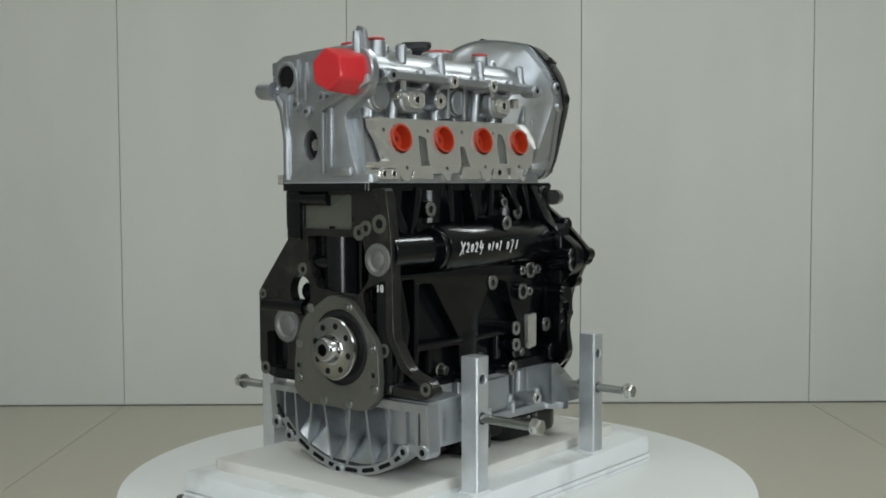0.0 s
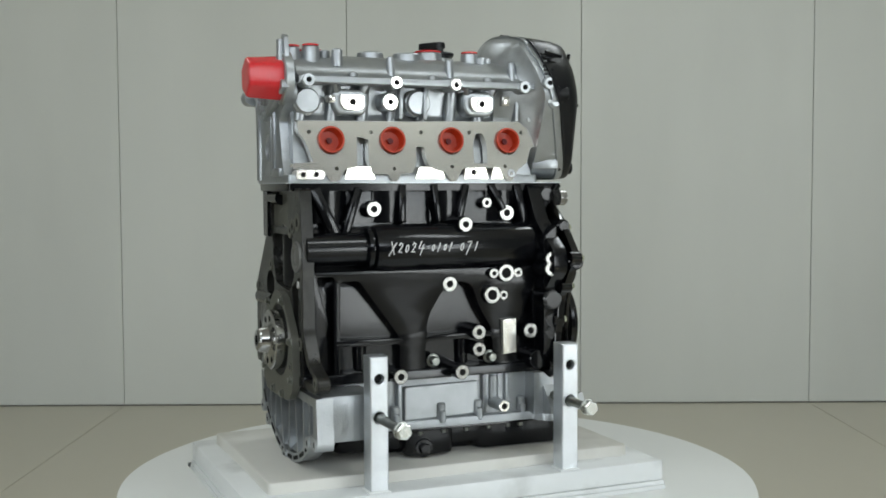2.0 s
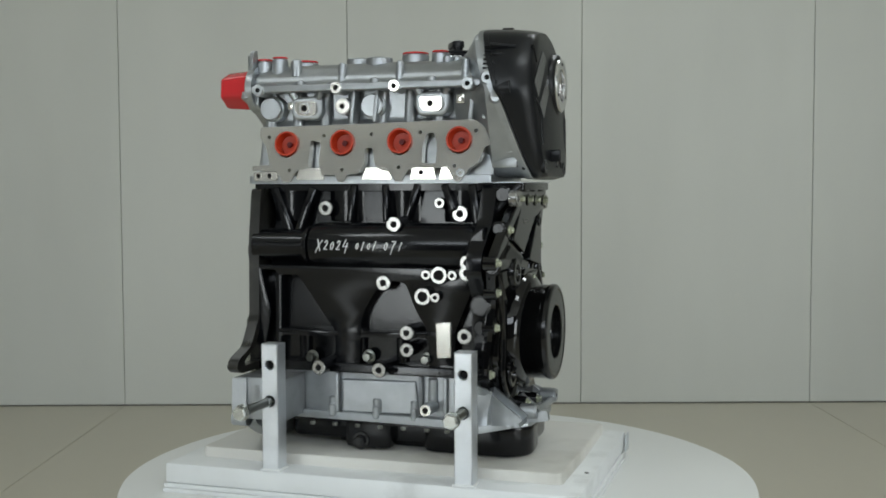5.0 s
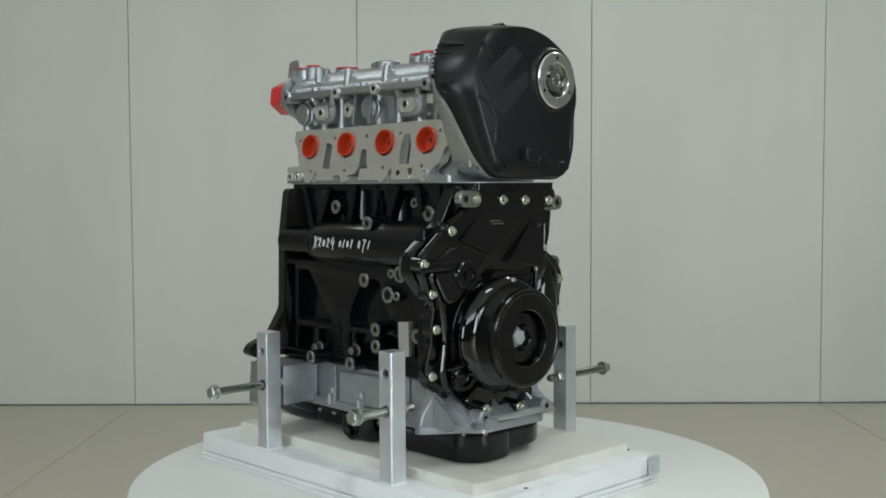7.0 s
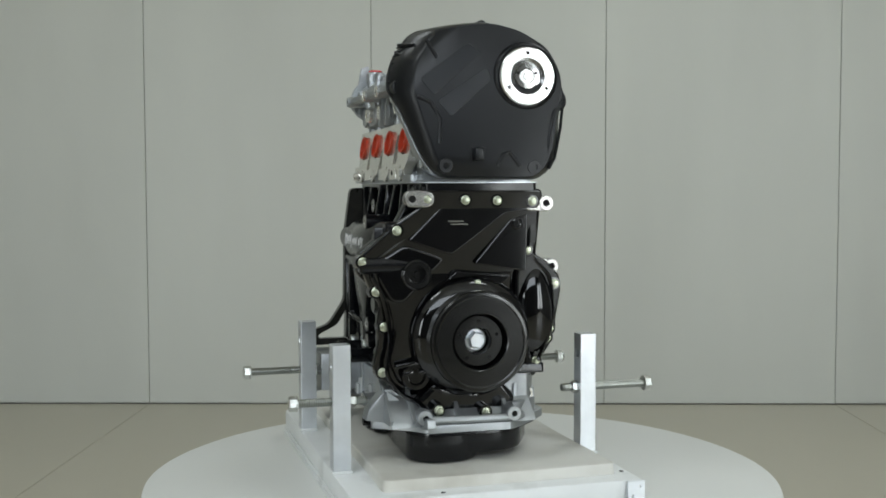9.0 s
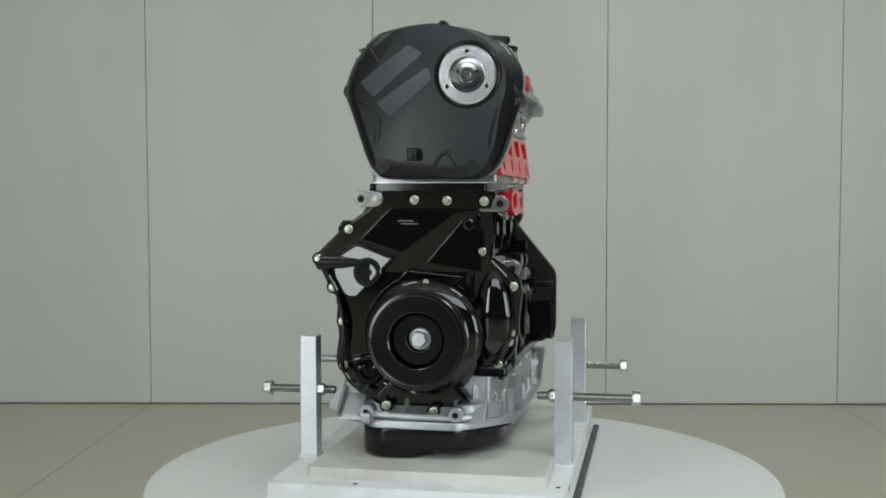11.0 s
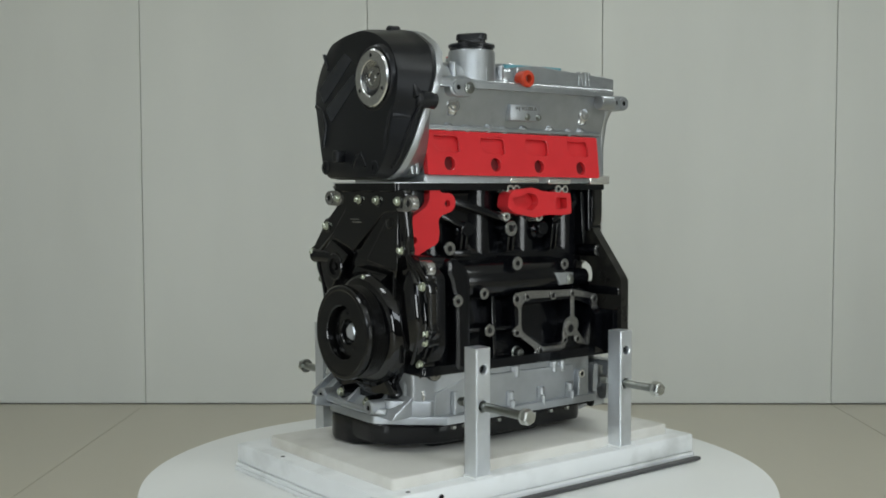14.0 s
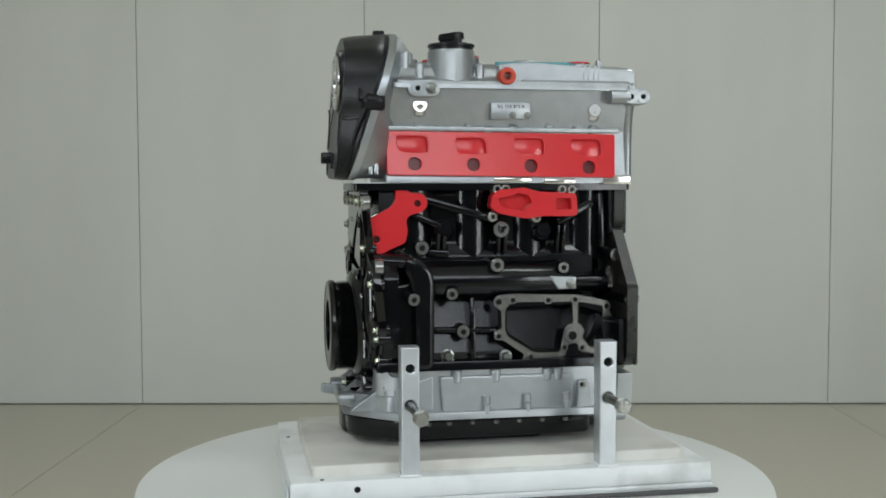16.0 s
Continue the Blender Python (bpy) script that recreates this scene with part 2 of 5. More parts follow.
def one(name, material, parent, fn, *args, label="", sharp=34, **kw):
    """One mesh part from one helper call."""
    bm = bmesh.new()
    fn(bm, *args, **kw)
    return part(name, bm, material, parent, label, sharp)


def text(name, body, size, m, material, parent, thick=0.0004, shear=0.0, label="", space=1.0):
    cu = bpy.data.curves.new(name, "FONT")
    cu.body, cu.size, cu.extrude, cu.shear, cu.space_character = body, size, thick, shear, space
    cu.offset = size * 0.012
    cu.align_x, cu.align_y = "CENTER", "CENTER"
    tmp = new(name + "_tmp", cu)
    me = bpy.data.meshes.new_from_object(tmp.evaluated_get(bpy.context.evaluated_depsgraph_get()))
    bpy.data.objects.remove(tmp)
    me.materials.append(material)
    ob = new(name, me)
    ob.matrix_basis = m
    while depth(parent) > 2:
        parent = parent.parent
    ob.parent = parent
    if label:
        ob["label"] = label
    return ob
# ---- room ----
WALL_Y = 5.716
SEAMS = (-5.0, -4.02, -2.835, -1.643, -0.462, 0.750, 1.955, 3.155, 4.35, 5.0)     # joints of the far wall's panels


def slab(name, lo, hi, material, kind="structure", label=""):
    bm = bmesh.new()
    box(bm, lo, hi)
    ob = part(name, bm, material)
    return tagged(ob, label, name.split("_")[0], kind=kind)


floor = slab("floor", (-5.2, -3.4, -0.12), (5.2, WALL_Y + 0.3, -0.006), M_JOINT, label="polished beige tiled floor with thin dark joints")
wall_north = slab("wall_north", (-5.2, WALL_Y + 0.012, -0.006), (5.2, WALL_Y + 0.25, 3.6), M_SEAM, label="far wall clad in tall off-white satin panels")
slab("wall_west", (-5.2, -3.4, -0.006), (-5.0, WALL_Y, 3.6), M_GREYWALL, label="plain grey side wall")
bm = bmesh.new()
plate(bm, "F", [(-3.4, -0.006), (WALL_Y, -0.006), (WALL_Y, 3.6), (-3.4, 3.6)], 5.2, 5.0, holes=[[(-3.12, 0.3), (-1.9, 0.3), (-1.9, 2.6), (-3.12, 2.6)]])
tagged(part("wall_east", bm, M_GREYWALL), "plain grey side wall with a tall window", "wall", kind="structure")
slab("ceiling", (-5.2, -3.6, 3.6), (5.2, WALL_Y + 0.25, 3.75), M_CEIL, label="plain white ceiling")
# ---- turntable and stand ----
def turntable():
    top = tagged(new("turntable"), "round white lacquered turntable carrying an engine on a board", "turntable")
    top.location = (0, AXIS_Y, 0)
    bm = bmesh.new()
    lathe(bm, (0, 0, 0), (0, 0, 1), [(0, 0.30), (0.01, 0.31), (0.62, 0.31), (0.655, 0.30)], 48)
    part("pedestal", bm, M_DISC, top)
    bm = bmesh.new()
    lathe(bm, (0, 0, -0.045), (0, 0, 1), [(0, 0.456), (0.006, 0.4685), (0.037, 0.4727), (0.043, 0.4708), (0.045, 0.466)], 128)
    disc = part("disc", bm, M_DISC, top, "glossy white round top")
    disc.location = (0, 0, TABLE_Z)
    return top, disc


POSTS = ((-0.173, -0.207, -1, 0.094), (0.106, -0.207, -1, 0.062), (0.096, 0.163, 1, 0.097), (-0.184, 0.163, 1, 0.071))


def engine_stand():
    st = tagged(new("engine_stand"), "white painted board stand with four galvanised square posts and clamping bolts", "stand")
    x0, x1, y0, y1 = -0.343, 0.262, -0.222, 0.178
    for z0, z1, d in ((0.0, 0.0062, 0.0), (0.0066, 0.0128, 0.0012)):
        bm = bmesh.new()
        box(bm, (x0 + d, y0 + d, z0), (x1 - d, y1 - d, z1), 0.0012)
        part("ply_board", bm, M_BOARD, st, "worn white plywood base board")
    bm = bmesh.new()
    box(bm, (x0 + 0.003, y0 + 0.002, 0.0132), (x1 - 0.003, y1 - 0.002, 0.0420), 0.0035)
    part("upper_board", bm, M_BOARD, st, "worn white painted board")
    # thick stained sheet, its rim sagging a little
    bm = bmesh.new()
    plate(bm, "T", rounded([(x0 + 0.036, y0 + 0.050), (x0 + 0.20, y0 + 0.047), (x1 - 0.15, y0 + 0.049), (x1 - 0.034, y0 + 0.047), (x1 - 0.032, -0.02), (x1 - 0.034, y1 - 0.026),
                            (0.02, y1 - 0.029), (x0 + 0.20, y1 - 0.026), (x0 + 0.034, y1 - 0.028), (x0 + 0.037, -0.03)], 0.010, 4), 0.0422, 0.0575, bevel=0.003)
    part("top_sheet", bm, M_SHEET, st, "off-white stained top sheet")
    bm = bmesh.new()
    box(bm, (x0 - 0.002, y1 + 0.0005, 0.0008), (x1 - 0.02, y1 + 0.010, 0.0062), 0.001)
    part("edge_strip", bm, M_EDGE, st, "black edging strip")
    bm = bmesh.new()
    plate(bm, "F", [(y1 - 0.026, 0.014), (y1 - 0.001, 0.014), (y1 - 0.001, 0.041), (y1 - 0.026, 0.041)], x1 + 0.0002, x1 + 0.0022,
          holes=[circle(y1 - 0.008, 0.034, 0.002, 10), circle(y1 - 0.019, 0.021, 0.002, 10)])
    part("corner_plate", bm, M_ZINC, st, "small grey metal corner plate")
    for px in (0.1687,):
        one("screw_hole", M_HOLE_SHADE, st, rod, (px, y1 - 0.004, 0.029), (px, y1 - 0.0016, 0.029), 0.0048, 14)
    for px, py in ((0.215, 0.1655), (0.247, -0.10)):
        one("screw_hole", M_HOLE_SHADE, st, rod, (px, py, 0.041), (px, py, 0.0424), 0.0034, 12)
    for px, py, s, reach in POSTS:
        h = 0.0125
        bm = bmesh.new()
        # square tube with a cross hole on its outer face
        plate(bm, "I", [(px - h, 0.0422), (px + h, 0.0422), (px + h, 0.219), (px - h, 0.219)], py - s * h, py + s * h,
              holes=[circle(px, 0.190, 0.0062, 14), circle(px, 0.140, 0.0075, 14)], bevel=0.0018)
        post = part("post", bm, M_ZINC, st, "galvanised square steel post", sharp=14)
        bm = bmesh.new()
        rod(bm, (px, py - s * 0.008, 0.190), (px, py + s * 0.006, 0.190), 0.0060, 14)
        part("bore", bm, M_HOLE_SHADE, post)
        bm = bmesh.new()
        box(bm, (px - 0.0155, py - 0.0145, 0.0415), (px + 0.0155, py + 0.0145, 0.0455), 0.002)
        part("weld", bm, M_BOARD, post, "painted weld bead")
        bm = bmesh.new()
        a, b = py - s * 0.038, py + s * reach
        ln = abs(b - a)
        prof = [(0, 0.005)]
        n = 60
        for k in range(n):
            d = 0.002 + (ln - 0.004) * k / n
            prof.append((d, 0.0058 + (0.00035 if k % 2 else -0.00025)))
        prof.append((ln, 0.0055))
        lathe(bm, (px, a, 0.140), (px, b, 0.140), prof, 14)
        bolt = part("clamp_bolt", bm, M_BOLT, st, "long zinc plated threaded bolt")
        bm = bmesh.new()
        hexhead(bm, (px, b - s * 0.001, 0.140), (px, b + s * 0.009, 0.140), 0.0105)
        lathe(bm, (px, b - s * 0.003, 0.140), (px, b - s * 0.001, 0.140), [(0, 0.011), (0.002, 0.011)], 20)
        part("bolt_head", bm, M_BOLTHEAD, bolt, "bright zinc plated hexagon head")
        bm = bmesh.new()
        hexhead(bm, (px, py - s * 0.0127, 0.140), (px, py - s * 0.022, 0.140), 0.0095)
        part("nut", bm, M_BOLTHEAD, bolt)
    return st


turntable_ob, disc = turntable()
stand = engine_stand()
# ---- engine: x runs from the flywheel end to the timing end, y from intake to exhaust ----
engine = tagged(new("engine"), "rebuilt four-cylinder engine, black block, aluminium head, red shipping covers", "engine")


def ring_face(parent, face, u, v, w, r, hole, material=None, s=1, depth=0.008, name="boss"):
    """Bright turned face of a boss, with a black disc as the shade of its hole."""
    bm = bmesh.new()
    lathe(bm, p3(face, u, v, w - s * 0.001), p3(face, u, v, w + s * 0.001),
          [(0, r), (0.0016, r), (0.002, r - 0.0004), (0.002, hole + 0.0005), (0.0012, hole), (0.0001, hole * 0.98)], 20)
    ob = part(name, bm, material or M_MACHBLK, parent)
    bm = bmesh.new()
    rod(bm, p3(face, u, v, w - s * 0.0009), p3(face, u, v, w + s * 0.0004), hole * 0.99, 14, 0.0001)
    part("hole", bm, M_HOLE_SHADE, ob)
    return ob


def sock_bolt(parent, face, u, v, w, r, s, material=None, name="bolt", h=0.007):
    """Flanged hexagon bolt seated on a face."""
    bm = bmesh.new()
    lathe(bm, p3(face, u, v, w), p3(face, u, v, w + s), [(0, r), (0.0015, r), (0.0022, r * 0.8)], 18)
    hexhead(bm, p3(face, u, v, w + s * 0.002), p3(face, u, v, w + s * h), r * 0.74)
    lathe(bm, p3(face, u, v, w + s * h * 0.99), p3(face, u, v, w + s * (h + 0.0006)), [(0, r * 0.55), (0.0005, r * 0.5), (0.0006, r * 0.3)], 12)
    return part(name, bm, material or M_BOLT, parent)


# -- block --
def engine_block():
    bm = bmesh.new()
    pieces = []
    # crankcase and water jacket
    plate(bm, "F", rounded([(-.088, .4395), (.052, .4395), (.052, .431), (.030, .428), (.030, .350), (.040, .335), (.040, .275), (.058, .19), (.064, .182), (.064, .1705), (-.118, .1705), (-.112, .30), (-.088, .38)], .006), -.205, .118)
    plate(bm, "F", rounded([(-.088, .4395), (.040, .4395), (.040, .36), (.004, .335), (.004, .258), (.05, .25), (.09, .24), (.09, .1705), (-.118, .1705), (-.112, .30), (-.088, .38)], .006), -.226, -.2055)
    # top deck and lower rail
    plate(bm, "T", rounded([(-.256, -.098), (.158, -.098), (.158, .062), (-.256, .062)], .006), .4300, .4405)
    plate(bm, "T", rounded([(-.25, -.134), (.115, -.140), (.130, .085), (-.25, .090)], .006), .1705, .184, bevel=.002)
    tb = bmesh.new()
    rod(tb, (-.242, -.116, .351), (-.14, -.116, .351), .0225, 28)
    lathe(tb, (-.150, -.118, .351), (.10, -.118, .351), [(0, .024), (.004, .031), (.012, .0335), (.236, .0335), (.246, .028), (.25, .02)], 36)
    lathe(tb, (-.157, -.118, .351), (-.148, -.118, .351), [(0, .029), (.002, .030), (.006, .030), (.009, .025)], 30)
    # struts from deck to tube on the intake side
    for (u0, v0), (u1, v1), w in (((-0.221, 0.433), (-0.189, 0.361), .016), ((-0.158, 0.433), (-0.183, 0.361), .012), ((-0.094, 0.437), (-0.098, 0.384), .010),
                                  ((-0.046, 0.437), (-0.042, 0.384), .009), ((0.003, 0.437), (-0.012, 0.385), .010), ((0.043, 0.437), (0.06, 0.4), .010),
                                  ((0.084, 0.437), (0.094, 0.38), .012), ((0.153, 0.437), (0.103, 0.38), .008)):
        rib = bmesh.new()
        bar(rib, (u0, -.090, v0), (u1, -.098, v1), w, .026, (0, 1, 0))
        pieces.append(("rib", rib))
    for i in range(4):   # barrel bulges of the water jacket
        for y, z, r in ((-.058, .385, .040), (.001, .325, .039)):
            rib = bmesh.new()
            rod(rib, (-.198 + .088 * i, y, z), (-.198 + .088 * i, y, .436), r, 28)
            pieces.append(("jacket_wall", rib))
    # web under the tube: one casting face with sunk pockets
    rib = bmesh.new()
    plate(rib, "I", rounded([(-.2455, .322), (.1026, .322), (.1025, .172), (-.2485, .172)], .004), -.105, -.132, bevel=.004,
          holes=[rounded(q, r, 4) for q, r in (
              ([(-.1957, .309), (-.1695, .309), (-.1134, .232), (-.1134, .226), (-.1967, .226)], .006),
              ([(-.1968, .2205), (-.1112, .2205), (-.1117, .1765), (-.1974, .1765)], .005),
              ([(-.0729, .227), (-.0691, .2566), (-.0456, .2939), (-.0234, .304), (-.0036, .300), (.0094, .2645), (.0311, .229)], .012),
              ([(-.073, .2216), (.0289, .2239), (.0309, .1786), (-.0733, .1756)], .005),
              ([(.0689, .2355), (.0919, .2894), (.0965, .200), (.0930, .1869), (.0688, .1861)], .006),
              ([(-.2293, .3157), (-.204, .316), (-.2055, .1786), (-.2289, .1779), (-.213, .2539)], .006))])
    pieces.append(("crankcase_web", rib))
    for a, b in (((-0.201, 0.227), (-0.106, 0.226)), ((-0.072, 0.226), (0.028, 0.229))):
        rib = bmesh.new()
        bar(rib, (a[0], -.124, a[1]), (b[0], -.124, b[1]), .0055, .018, (0, 1, 0))
        pieces.append(("rib", rib))
    for u in (570, 680, 760):
        x = -.198 + (u - 528) * .000796
        rod(bm, (x, -.118, .186), (x, -.118, .222), .009, 14)
    # timing end of the block: case flange with its column of round lugs
    plate(bm, "F", rounded([(-.100, .4395), (.050, .4395), (.050, .345), (.098, .31), (.098, .21), (.070, .172), (-.140, .172), (-.155, .20), (-.155, .285), (-.186, .318), (-.183, .345), (-.13, .385)], .008), .100, .1215, bevel=.002)
    for (u, v), r, y0, y1 in (((0.130, 0.424), .012, -.06, -.108), ((0.135, 0.378), .010, -.09, -.150), ((0.136, 0.329), .012, -.10, -.186)):
        rib = bmesh.new()
        rod(rib, (u - .03, (y0 + y1) / 2, v), (u - .008, (y0 + y1) / 2, v), r, 16, .003)
        rod(rib, (u, y0, v), (u, y1, v), r, 16, .003)
        pieces.append(("case_lug", rib))
    plate(bm, "I", rounded([(0.097, 0.366), (0.118, 0.382), (0.121, 0.319), (0.118, 0.288), (0.097, 0.288)], .006), -.09, -.160, bevel=.006)
    for v, w, r in ((.2745, -.160, .0155), (.2437, -.156, .011), (.2260, -.156, .011)):
        rod(bm, (.112, -.10, v), (.112, w, v), r, 20, .002)
    rod(bm, (.095, -.10, .188), (.095, -.148, .188), .0135, 18)
    # exhaust side: cooling gallery with its elbow, ribs, boss pads
    gal = bmesh.new()
    lathe(gal, (.055, .050, .298), (-.185, .050, .298), [(0, .026), (.006, .029), (.200, .029), (.211, .024), (.213, .0215)], 32)
    lathe(gal, (-.150, .044, .291), (-.226, .044, .291), [(0, .014), (.074, .0135), (.076, .012)], 24)
    # flat-faced duct that turns down from the gallery, with the pipe stub above it
    duct = bmesh.new()
    plate(duct, "E", rounded([(.0879, .336), (.0657, .3315), (.0501, .3170), (.0455, .3000), (.0461, .172), (.0743, .172), (.0757, .2676), (.0836, .303), (.0902, .314)], .012, 4), .03, .090, bevel=.010)
    rod(duct, (.078, .070, .326), (.136, .064, .329), .0115, 20, .003)
    pieces.append(("coolant_duct", duct))
    for (u0, v0), (u1, v1), w in (((0.054, 0.417), (-0.049, 0.387), .011), ((0.07, 0.395), (0.029, 0.376), .008), ((-0.202, 0.41), (-0.144, 0.382), .010), 
                                  ((-0.214, 0.428), (-0.215, 0.343), .008), ((-0.014, 0.273), (-0.014, 0.17), .007), ((0.043, 0.227), (-0.049, 0.225), .006), ((0.039, 0.172), (-0.178, 0.165), .008),
                                  ((0.047, 0.339), (0.016, 0.337), .010), ((0.034, 0.342), (0.034, 0.381), .005), ((0.025, 0.341), (0.025, 0.381), .005), ((-0.057, 0.341), (-0.057, 0.38), .005), ((-0.067, 0.34), (-0.066, 0.38), .005), ((-0.147, 0.34), (-0.147, 0.38), .005), ((-0.156, 0.339), (-0.156, 0.38), .005)):
        rib = bmesh.new()
        d = .024 if min(v0, v1) > .33 else .008
        bar(rib, (u0, .060 - d, v0), (u1, .066 - d, v1), w, .03, (0, 1, 0))
        pieces.append(("rib", rib))
    plate(bm, "E", rounded([(0.116, 0.291), (0.043, 0.305), (0.043, 0.172), (0.097, 0.172), (0.116, 0.178)], .008), .03, .072, bevel=.006)
    plate(bm, "E", rounded([(-0.223, 0.432), (-0.253, 0.432), (-0.253, 0.364), (-0.224, 0.365)], .003), .03, .056, bevel=.002)
    plate(bm, "E", rounded([(-0.239, 0.42), (-0.248, 0.42), (-0.249, 0.377), (-0.231, 0.377), (-0.23, 0.42)], .002), .03, .0575, bevel=.001)
    # side walls of the breather chamber
    plate(bm, "E", rounded([(-0.0479, 0.2738), (-0.187, 0.2768), (-0.2243, 0.2566), (-0.2243, 0.2103), (-0.1961, 0.1841), (-0.1527, 0.178), (-0.1013, 0.1861), (-0.0499, 0.2143)], .006), .03, .0765,
          holes=[rounded([(-0.063, 0.2596), (-0.1628, 0.2617), (-0.1628, 0.2203), (-0.1437, 0.1941), (-0.1054, 0.1962), (-0.063, 0.2224)], .005),
                 rounded([(-0.1729, 0.2596), (-0.2102, 0.2476), (-0.2011, 0.2193), (-0.187, 0.2012), (-0.1749, 0.2193)], .004)])
    for (u, v), w0, w1, r in INTAKE_BOSS:
        rib = bmesh.new()
        boss(rib, (u, w0 + .05, v), (u, w1, v), r * 1.08)
        pieces.append(("boss_body", rib))
    for (u, v), w0, w1, r in EXHAUST_BOSS:
        rib = bmesh.new()
        boss(rib, (u, w0 - .05, v), (u, w1, v), r * 1.08)
        pieces.append(("boss_body", rib))
    for (u, v) in ((0.0241, 0.3734), (-0.1242, 0.3713)):
        rod(bm, (u, .02, v), (u, .058, v), .0108, 20, .001)
        rod(bm, (u, .02, v - .004), (u, .050, v - .004), .0150, 20, .004)
    ob = part("engine_block", bm, M_BLACK, engine, "black enamelled cast iron block")
    for name, b in pieces + [("oil_tube", tb), ("coolant_gallery", gal)]:
        part(name, b, M_BLACK, ob)
    return ob


INTAKE_BOSS = [((-0.1375, 0.4045), -.09, -.104, .0105), ((0.036, 0.412), -.09, -.100, .0075), ((0.067, 0.397), -.09, -.102, .0112), ((-0.0170, 0.3830), -.12, -.1435, .0102),
               ((-0.037, 0.3), -.11, -.1335, .0105), ((0.0475, 0.313), -.12, -.1395, .0120), ((0.0285, 0.313), -.12, -.139, .0068), ((0.0665, 0.313), -.12, -.139, .0068),
               ((0.0245, 0.283), -.12, -.142, .0118), ((0.0425, 0.282), -.12, -.1415, .0065), ((0.002, 0.232), -.12, -.146, .0098), ((0.002, 0.208), -.12, -.146, .0095),
               ((0.085, 0.2295), -.12, -.142, .0105), ((-0.1228, 0.181), -.12, -.166, .0098), ((-0.0324, 0.181), -.12, -.165, .0098), ((0.099, 0.334), -.14, -.178, .0092), ((0.099, 0.32), -.14, -.1785, .0100)]
EXHAUST_BOSS = [((.0585, .346), .04, .0555, .0100), ((-.0470, .3215), .07, .0845, .0098), ((.0777, .2750), .08, .0985, .0085), ((.0205, .2810), .07, .0880, .0082),
                ((-.0599, .3721), .03, .0550, .0118), ((-.1480, .3160), .06, .0800, .0080), ((.0023, .2250), .06, .0785, .0092), ((-.2445, .4200), .03, .0520, .0088),
                ((-.2325, .3335), .03, .0700, .0092), ((-.2415, .2710), .08, .1140, .0105), ((-.0885, .1730), .06, .0780, .0092), ((.1020, .1730), .05, .0780, .0110)]
block = engine_block()
for i, ((u, v), w0, w1, r) in enumerate(INTAKE_BOSS):
    ring_face(block, "I", u, v, w1, r, r * (0.42 if r < .0115 else 0.58), s=-1)
for (u, v), w0, w1, r in EXHAUST_BOSS:
    ring_face(block, "E", u, v, w1, r, r * 0.4)
for (u, v) in ((-0.149, 0.19), (-0.061, 0.194), (0.026, 0.194)):
    sock_bolt(block, "I", u, v, -.128, .0095, -1, name="crankcase_bolt", h=.012)
for (u, v) in ((0.0225, 0.1885), (-0.0652, 0.185), (-0.153, 0.183)):
    sock_bolt(block, "E", u, v, .060, .0098, 1, name="crankcase_bolt", h=.012)
one("number_pad", M_MACH, block, plate, "I", [(0.042, 0.246), (0.064, 0.248), (0.064, 0.199), (0.044, 0.197)], -.11, -.1385, bevel=.001, label="bare machined pad")
one("core_plug", M_PULLEY, block, boss, (.112, -.12, .2745), (.112, -.1615, .2745), .0125)
one("bare_patch", M_ALU2, block, plate, "E", [(-0.1264, 0.304), (-0.1677, 0.302), (-0.1677, 0.2849), (-0.1395, 0.2839)], .060, .0800, bevel=.002, label="bare cast patch")
sock_bolt(block, "E", -0.159, 0.2925, .0800, .0075, 1, name="plug_bolt", h=.004)


